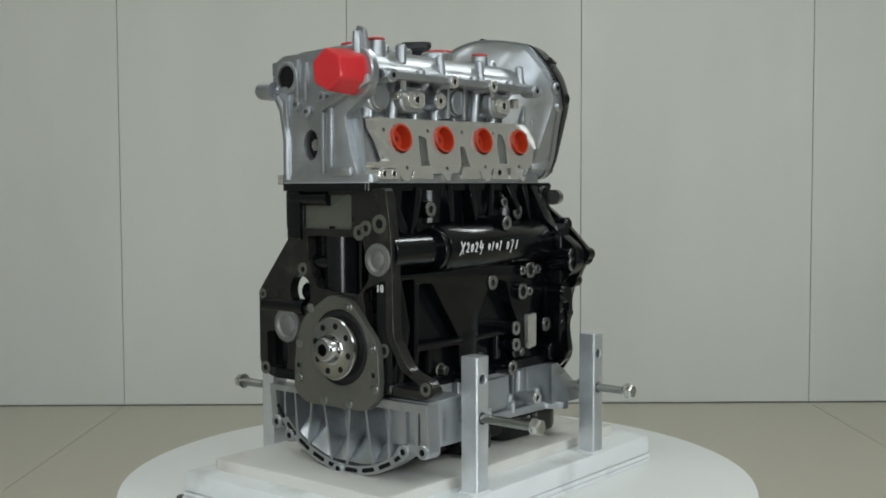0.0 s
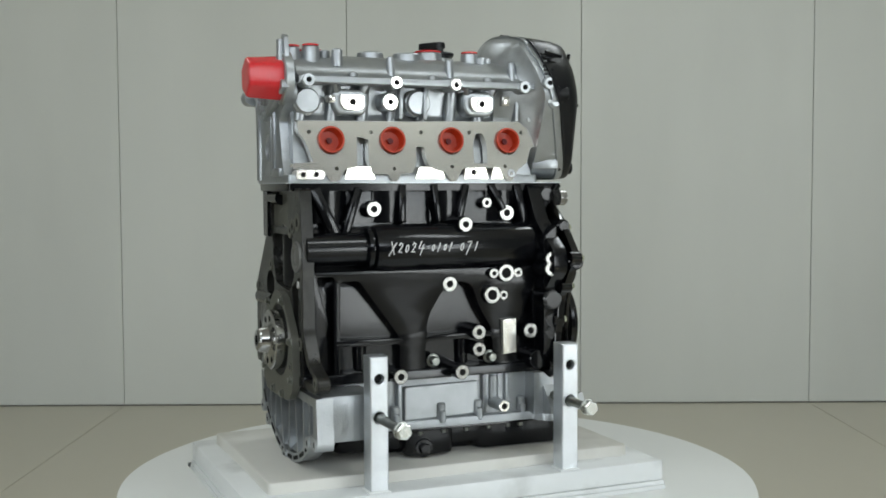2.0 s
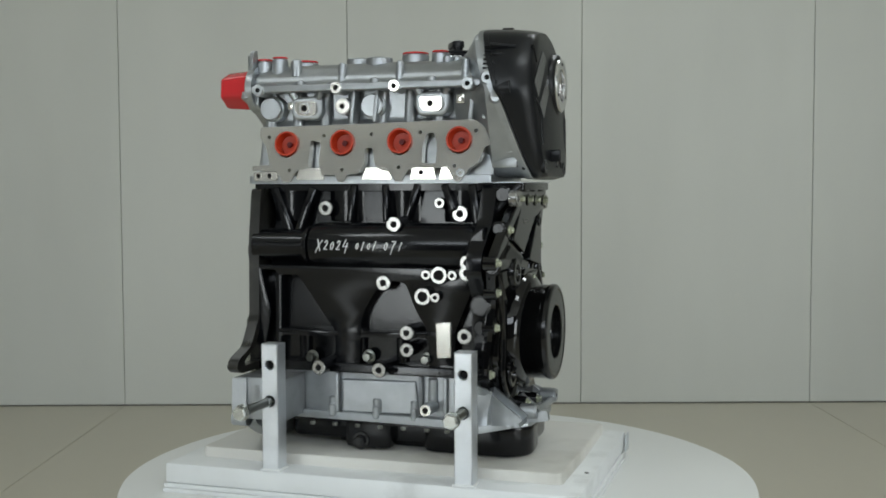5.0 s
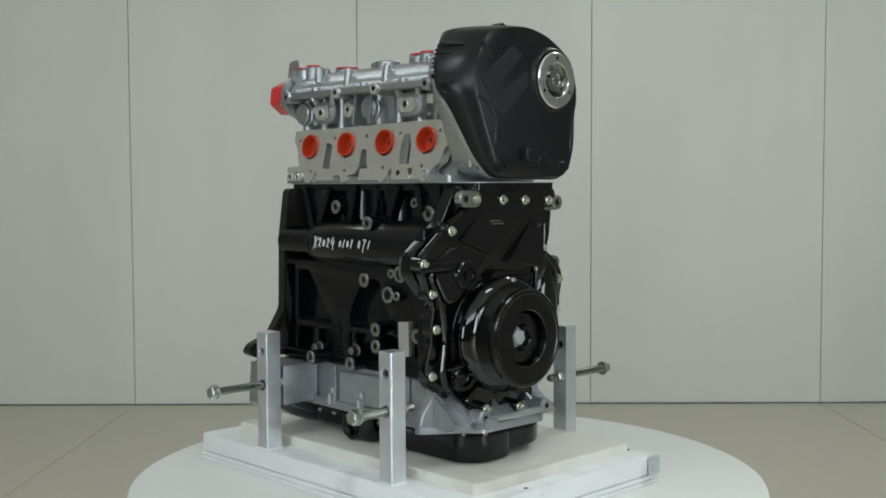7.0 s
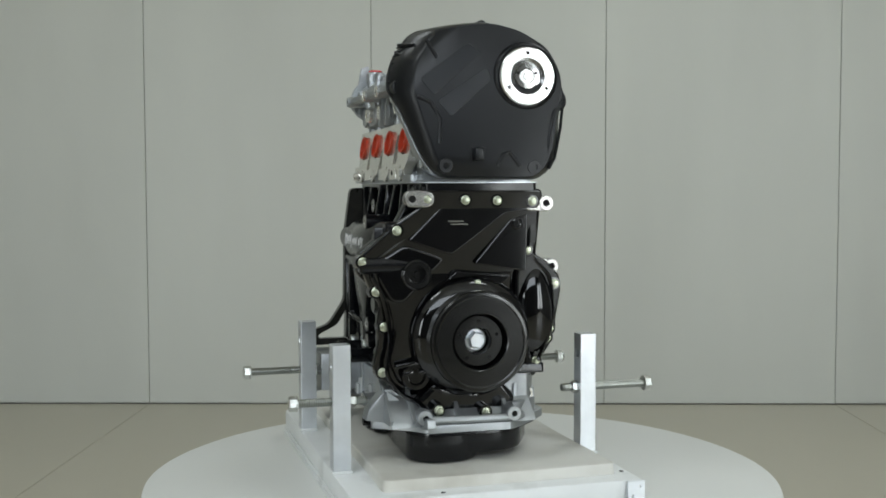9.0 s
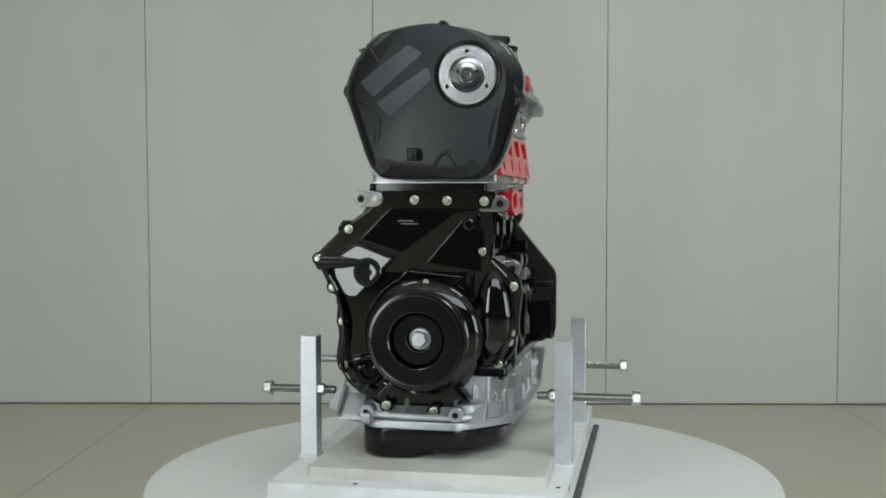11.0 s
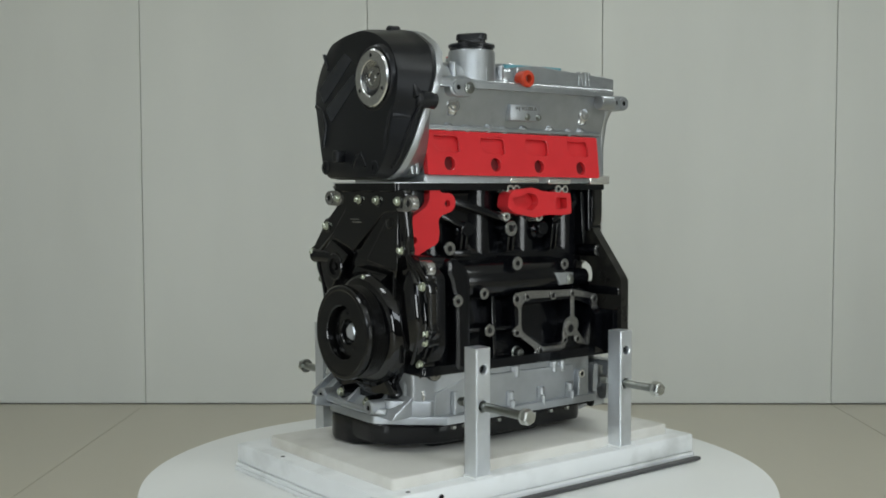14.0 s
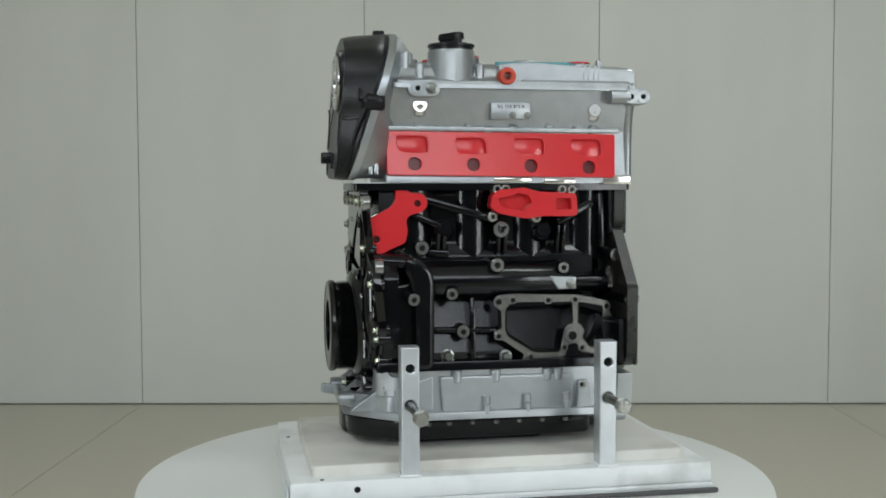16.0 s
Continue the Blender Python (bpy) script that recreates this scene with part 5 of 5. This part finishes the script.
def head_intake():
    o = [(-0.243, 0.524), (-0.07, 0.526), (-0.042, 0.527), (0.087, 0.529), (0.103, 0.518), (0.108, 0.506), (0.115, 0.504), (0.115, 0.493), (0.104, 0.491), (0.096, 0.469), (0.082, 0.46), (0.07, 0.4425), (0.062, 0.4430), (0.051, 0.462),
         (-0.006, 0.461), (-0.017, 0.4425), (-0.026, 0.4425), (-0.034, 0.456), (-0.052, 0.46), (-0.059, 0.468), (-0.063, 0.491), (-0.075, 0.491), (-0.076, 0.467), (-0.084, 0.454), (-0.1, 0.453), (-0.106, 0.4425), (-0.114, 0.4425), (-0.119, 0.453), (-0.141, 0.452), (-0.146, 0.472), (-0.144, 0.5), (-0.161, 0.504), (-0.163, 0.462), (-0.18, 0.459), (-0.19, 0.4425), (-0.202, 0.4425), (-0.212, 0.459), (-0.253, 0.459), (-0.253, 0.467), (-0.224, 0.468), (-0.233, 0.496), (-0.243, 0.509)]
    ports = [(-.198 + .0882 * i, .4965 + .0007 * i) for i in range(4)]
    holes = [circle(u, v, .0178, 28) for u, v in ports] + [rounded([(.0125, .468), (.0335, .468), (.034, .495), (.029, .511), (.018, .511), (.0125, .495)], .003)]
    holes += [circle(u, v, .0028, 10) for u, v in ((-0.228, 0.509), (-0.14, 0.51), (-0.066, 0.511), (0.008, 0.512), (0.09, 0.513), (-0.192, 0.46), (-0.109, 0.46), (-0.022, 0.463), (0.061, 0.464))]
    bm = bmesh.new()
    plate(bm, "I", rounded(o, .003, 2), -.088, -.1035, holes=holes)
    fl = part("intake_flange", bm, M_MACH, head, "bright machined intake flange", sharp=14)
    for w in fl.data.vertices:
        w.co.y -= (.4975 - w.co.z) * .17
    for u, v in ports:
        bm = bmesh.new()
        lathe(bm, (u, -.090, v), (u, -.2, v + .018), [(0, .0172), (.014, .0172), (.017, .0185), (.0185, .0180), (.0185, .0158), (.003, .0138), (.002, .004)], 32)
        plug = part("port_plug", bm, M_ORANGE, fl, "orange plastic port plug")
        # dark disc in place of the shade deep in the cup
        one("plug_shade", M_RED_SHADE, plug, rod, (u, -.0940, v + .001), (u, -.0965, v + .0015), .0042, 14, .0004)
    # solid ground behind the flange
    bm = bmesh.new()
    plate(bm, "I", [(-0.252, 0.46), (-0.224, 0.468), (-0.231, 0.5), (0.103, 0.501), (0.095, 0.446), (-0.252, 0.446)], -.06, -.078)
    for (u, v) in ((-0.241, 0.454), (0.07, 0.454)):
        boss(bm, (u, -.08, v), (u, -.112, v), .006, .003)
    part("flange_backing", bm, M_ALU2, head)
    # blanking caps, brackets and screws above the flange
    for (u, v), r in (((-0.228, 0.551), .0168), ((-0.067, 0.552), .0168)):
        bm = bmesh.new()
        lathe(bm, (u, -.07, v), (u, -.2, v), [(0, r + .003), (.021, r + .002), (.022, r), (.027, r), (.0285, r - .0015), (.0285, r * .6)], 28)
        part("blanking_cap", bm, M_ALU, head, "dull pressed blanking cap")
    for (u, v) in ((-0.168, 0.55), (0.025, 0.552)):
        bm = bmesh.new()
        plate(bm, "I", rounded([(u - .025, v + .018), (u + .025, v + .018), (u + .026, v - .006), (u + .018, v - .017), (u - .018, v - .017), (u - .026, v - .006)], .006), -.072, -.100, bevel=.004)
        for s in (-1, 1):
            bar(bm, (u + s * .018, -.098, v + .014), (u + s * .026, -.106, v + .032), .008, .010)
        b = part("bracket", bm, M_ALU, head)
        bm2 = bmesh.new()
        boss(bm2, (u, -.095, v), (u, -.107, v), .0085)
        part("bracket_boss", bm2, M_ALU, b)
        one("bracket_face", M_MACH, b, plate, "I", rounded([(u - .017, v + .010), (u + .017, v + .010), (u + .0175, v - .007), (u + .010, v - .0115), (u - .010, v - .0105), (u - .0165, v - .004)], .004), -.100, -.1065, bevel=.0006, label="bright machined face")
        ring_face(b, "I", u, v, -.1075, .0068, .0042, M_MACH, s=-1)
    (u, v) = (-0.111, 0.552)
    bm = bmesh.new()
    boss(bm, (u, -.07, v), (u, -.100, v), .0125)
    part("sensor_boss", bm, M_ALU, head)
    ring_face(head, "I", u, v, -.1005, .0110, .0035, M_MACH, s=-1)
    (u, v) = (0.067, 0.559)
    one("clip_face", M_MACH, head, box, (u - .006, -.10, v - .008), (u + .0065, -.075, v + .0065), .002)
    one("clip_face", M_MACH, head, box, (-.1985, -.10, .5490), (-.1885, -.075, .5600), .002)
    # machined feet between the flange legs, over the gasket
    for u0, u1, inset in ((-.1815, -.1360, .005), (-.0790, -.0315, .007), (-.0050, .0345, .004), (.0380, .0595, .004)):
        one("machined_foot", M_MACH, head, plate, "I", rounded([(u0, .4455), (u1, .4455), (u1 - inset, .4630), (u0 + inset, .4630)], .002), -.09, -.1095, bevel=.0006, sharp=14)
    one("foot_hole", M_HOLE_SHADE, head, rod, (.0115, -.1080, .4555), (.0115, -.1099, .4555), .0040, 14, .0001)


head_intake()
bm = bmesh.new()
plate(bm, "I", rounded([(-0.249, 0.458), (-0.21, 0.458), (-0.21, 0.445), (-0.249, 0.445)], .004), -.09, -.1135, bevel=.0006)
foot = part("machined_foot", bm, M_MACH, head, sharp=14)
for (u, v) in ((-0.24, 0.452), (-0.222, 0.452)):
    ring_face(foot, "I", u, v, -.1138, .0045, .0030, M_MACH, s=-1)


def head_exhaust():
    # red shipping cover: face with pressed recesses and holes
    o = rounded([(0.112, 0.515), (-0.23, 0.512), (-0.227, 0.448), (0.112, 0.452)], .004)
    xs = [(0.074, 0.495), (-0.012, 0.493), (-0.099, 0.493), (-0.186, 0.492)]
    hs = [(0.072, 0.468), (-0.014, 0.467), (-0.1, 0.465), (-0.188, 0.463)]
    holes = []
    for (u, v) in xs:
        holes.append(rounded([(u + .024, v + .013), (u - .022, v + .013), (u - .022, v - .010), (u - .014, v - .012), (u + .018, v - .010), (u + .024, v)], .006, 4))
    for (u, v) in hs:
        holes.append(circle(u, v, .0098, 22))
    bm = bmesh.new()
    plate(bm, "E", o, .064, .082, holes=holes, bevel=.0018)
    rc = part("exhaust_shipping_cover", bm, M_RED, head, "glossy red moulded plastic shipping cover", sharp=14)
    lean = [rc]
    for (u, v) in xs:
        lean += [one("recess_floor", M_RED, rc, box, (u - .025, .060, v - .0145), (u + .0265, .0775, v + .0155), .001)]
        # half-sunk bead added along the recess edge to catch a glint
        bm = bmesh.new()
        path_tube(bm, [(u + .021, .0818, v + .0128), (u - .014, .0818, v + .0132), (u - .0195, .0818, v + .011), (u - .0222, .0818, v + .005), (u - .0222, .0818, v - .009)], .0013, 8)
        lean += [part("glint_bead", bm, M_RED, rc, sharp=60)]
    for (u, v) in hs:
        lean += [one("hole_floor", M_RED_SHADE, rc, rod, (u, .0700, v), (u, .0752, v), .0102, 18)]
    for ob in lean:
        for w in ob.data.vertices:
            w.co.y += (.480 - w.co.z) * .15 - .010
    # number plate with two studs
    (u, v) = (-0.068, 0.544)
    plt = one("number_plate", M_ALU2, head, box, (u - .0295, .058, v - .012), (u + .0295, .079, v + .012), .002, label="small cast plate with raised part number")
    text("part_number", "06J 103 373 A", .0072, pose(u, .0793, v + .0062, 90, 0, 180), M_MACHBLK, plt, thick=.0004)
    for d in (-.0025, -.0245):
        sock_bolt(plt, "E", u + d, v - .006, .079, .0052, 1, name="stud", h=.004)
    for u, v, r in ((.064, .546, .0085), (-.197, .541, .0075)):
        bm = bmesh.new()
        rod(bm, (u, .062, v - .0095), (u, .0665, v + .0085), r * 1.2, 22, .003)
        rod(bm, (u, .058, v + .004), (u, .0735, v + .006), r * 1.35, 22, .0015)
        part("half_round_pad", bm, M_STEEL, head, "bright half-round machined pad")
    # machined feet over the gasket
    for u0, v0, u1, v1 in ((-0.1004, 0.4414, -0.0440, 0.4485), (-0.1679, 0.4390, -0.1215, 0.4462), (-0.2539, 0.4383, -0.2109, 0.4517)):
        one("machined_foot", M_MACH, head, box, (u0, .060, v0), (u1, .0725, v1), .001)
    bm = bmesh.new()
    path_tube(bm, [(-.2545, .047, .445), (-.2545, .047, .50), (-.2530, .056, .54), (-.250, .072, .562)], .0085, 14)
    part("corner_column", bm, M_ALU, head)


head_exhaust()

# gasket between head and block
one("head_gasket", M_ZINC, engine, plate, "T", rounded([(-.260, -.1), (.160, -.1), (.160, .064), (-.236, .064), (-.260, .055)], .005), .4402, .4414)


# red covers on the exhaust side of the block
def red_covers():
    o = [(0.0975, 0.433), (0.0935, 0.4382), (0.0865, 0.4388), (0.0825, 0.434), (0.0785, 0.4270), (0.0710, 0.4258), (0.0610, 0.4262), (0.0535, 0.4205), (0.0508, 0.4125), (0.0535, 0.4040), (0.0600, 0.3985), (0.0690, 0.3965), (0.0775, 0.394), (0.083, 0.387), (0.08, 0.37), (0.084, 0.354), (0.104, 0.346), (0.119, 0.338), (0.136, 0.344), (0.14, 0.364), (0.141, 0.386), (0.104, 0.407), (0.098, 0.417)]
    mu, mv = sum(q[0] for q in o) / len(o), sum(q[1] for q in o) / len(o)
    one("port_face", M_MACH, block, plate, "E", rounded([(mu + (u - mu) * 1.07, mv + (v - mv) * 1.05) for u, v in o], .006), .036, .0425, bevel=.001, label="bright machined port face")
    bm = bmesh.new()
    plate(bm, "E", rounded(o, .005), .044, .0605, holes=[circle(*(0.066, 0.411), .005, 12), circle(*(0.126, 0.36), .0055, 12)], bevel=.004)
    a = part("coolant_port_cover", bm, M_RED, engine, "glossy red moulded plastic port cover", sharp=14)
    for (u, v) in ((0.066, 0.411), (0.126, 0.36)):
        one("hole_floor", M_RED_SHADE, a, rod, (u, .046, v), (u, .053, v), .0056, 12)
    o = [(-0.041, 0.411), (-0.0425, 0.422), (-0.052, 0.4305), (-0.073, 0.432), (-0.09, 0.434), (-0.111, 0.428), (-0.17, 0.425), (-0.173, 0.393), (-0.155, 0.391), (-0.12, 0.392), (-0.095, 0.388), (-0.052, 0.396), (-0.04, 0.405)]
    h1 = rounded([(-0.05, 0.419), (-0.065, 0.42), (-0.082, 0.426), (-0.099, 0.422), (-0.103, 0.41), (-0.09, 0.399), (-0.056, 0.404)], .005)
    h2 = rounded([(-0.139, 0.418), (-0.162, 0.418), (-0.163, 0.401), (-0.139, 0.401)], .003)
    bm = bmesh.new()
    plate(bm, "E", rounded(o, .006), .046, .070, holes=[h1, h2], bevel=.004)
    b = part("oil_port_cover", bm, M_RED, engine, "glossy red moulded plastic port cover", sharp=14)
    one("recess_floor", M_RED, b, plate, "E", [(-0.046, 0.424), (-0.168, 0.423), (-0.168, 0.395), (-0.046, 0.400)], .046, .0560)
    for (u, v) in ((-.0526, .4315), (-.0650, .4315), (-.1510, .4308), (-.1660, .4303), (-.0454, .3905), (-.1119, .3890)):
        one("port_ear", M_MACH, block, boss, (u, .04, v), (u, .0625, v), .0070, .0036)
    # machined ears at the sides of the timing end
    for (u, v), x, d, m in (((.079, .412), .149, -.022, M_MACHBLK), ((.094, .322), .132, -.018, M_MACHBLK), ((-.1155, .4185), .1535, .020, M_MACHBLK)):
        bm = bmesh.new()
        plate(bm, "F", slot(u + d, v, u, v, .0115) if d < 0 else slot(u, v, u + d, v, .0115), x - .010, x, bevel=.0015)
        e = part("side_lug", bm, m, block, "bare machined lug")
        ring_face(e, "F", u, v, x + .0005, .0105, .0045, m)


red_covers()
# ---- floor tiles and wall panels ----
def cladding():
    g = 0.003
    for a, b in zip(SEAMS, SEAMS[1:]):
        bm = bmesh.new()
        box(bm, (a + g / 2, WALL_Y, 0.006), (b - g / 2, WALL_Y + 0.0115, 3.59), 0.0015, 1)
        part("panel", bm, M_WALL, wall_north)
    for a, b in ((-5.0, SEAMS[3]), (SEAMS[3], SEAMS[6]), (SEAMS[6], 5.0)):
        for y0, y1 in ((-3.4, -1.4), (-1.4, 2.2), (2.2, WALL_Y - 0.004)):
            bm = bmesh.new()
            box(bm, (a + g / 2, y0 + g / 2, -0.0055), (b - g / 2, y1 - g / 2, 0.0), 0.0012, 1)
            part("tile", bm, M_FLOOR, floor)


def front_wall():
    """Wall behind the lens, with its windows."""
    y, t = -3.2, 0.2
    bays = ((-4.2, -2.9, 0.3, 2.4, 58), (-2.2, 2.4, 2.3, 3.5, 58), (3.8, 4.9, 0.3, 2.5, 56))
    bm = bmesh.new()
    plate(bm, "I", [(-5.2, -0.006), (5.2, -0.006), (5.2, 3.6), (-5.2, 3.6)], y, y - t,
          holes=[[(a, z0), (b, z0), (b, z1), (a, z1)] for a, b, z0, z1, p in bays])
    tagged(part("wall_south", bm, M_DARKWALL), "plain dark wall with daylight windows", "wall", kind="structure")
    for i, (a, b, z0, z1, p) in enumerate(bays):
        bm = bmesh.new()
        plate(bm, "I", [(a, z0), (b, z0), (b, z1), (a, z1)], y - 0.12, y - 0.17,
              holes=[[(a + 0.05, z0 + 0.05), (b - 0.05, z0 + 0.05), (b - 0.05, z1 - 0.05), (a + 0.05, z1 - 0.05)]])
        tagged(part("window_%d" % (i + 1), bm, M_CEIL), "white framed daylight window", "window", kind="structure")
        window_light("window_daylight", (a + b) / 2, y - 0.10, (z0 + z1) / 2, b - a - 0.1, z1 - z0 - 0.1, p, 0)


def east_window():
    bm = bmesh.new()
    plate(bm, "F", [(-3.12, 0.3), (-1.9, 0.3), (-1.9, 2.6), (-3.12, 2.6)], 5.17, 5.12, holes=[[(-3.07, 0.35), (-1.95, 0.35), (-1.95, 2.55), (-3.07, 2.55)]])
    tagged(part("window_4", bm, M_CEIL), "white framed daylight window", "window", kind="structure")
    window_light("window_daylight", 5.1, -2.51, 1.45, 1.12, 2.2, 52, 90)


# No fixture is in view: panel and lamp are added as soft overhead fill.
def ceiling_fill(x, y, power):
    lt = tagged(new("ceiling_fill"), "unseen flat white ceiling panel added as overhead fill", "ceiling light", group="ceiling lights")
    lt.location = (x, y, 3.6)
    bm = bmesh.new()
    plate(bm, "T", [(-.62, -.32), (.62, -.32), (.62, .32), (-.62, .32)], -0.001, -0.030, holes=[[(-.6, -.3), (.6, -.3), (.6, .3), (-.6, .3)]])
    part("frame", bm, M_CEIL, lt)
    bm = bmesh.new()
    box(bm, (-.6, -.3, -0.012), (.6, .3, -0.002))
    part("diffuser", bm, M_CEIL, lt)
    lamp = new("ceiling_fill_lamp", bpy.data.lights.new("ceiling_fill_lamp", "AREA"))
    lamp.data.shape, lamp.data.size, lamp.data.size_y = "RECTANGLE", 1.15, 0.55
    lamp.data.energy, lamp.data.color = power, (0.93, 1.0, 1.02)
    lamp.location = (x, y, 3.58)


cladding()
front_wall()
east_window()
# added fill, its powers balanced for the far wall and the disc
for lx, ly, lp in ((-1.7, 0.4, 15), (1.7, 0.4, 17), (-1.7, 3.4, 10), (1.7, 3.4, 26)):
    ceiling_fill(lx, ly, lp)


def motions():
    rows = [(t, a) for t, a in TURN]
    walk(disc, [(t, pose(0, 0, TABLE_Z, 0, 0, a)) for t, a in rows])
    for ob in (stand, engine):
        walk(ob, [(t, pose(0, AXIS_Y, TABLE_Z, 0, 0, a)) for t, a in rows])


motions()
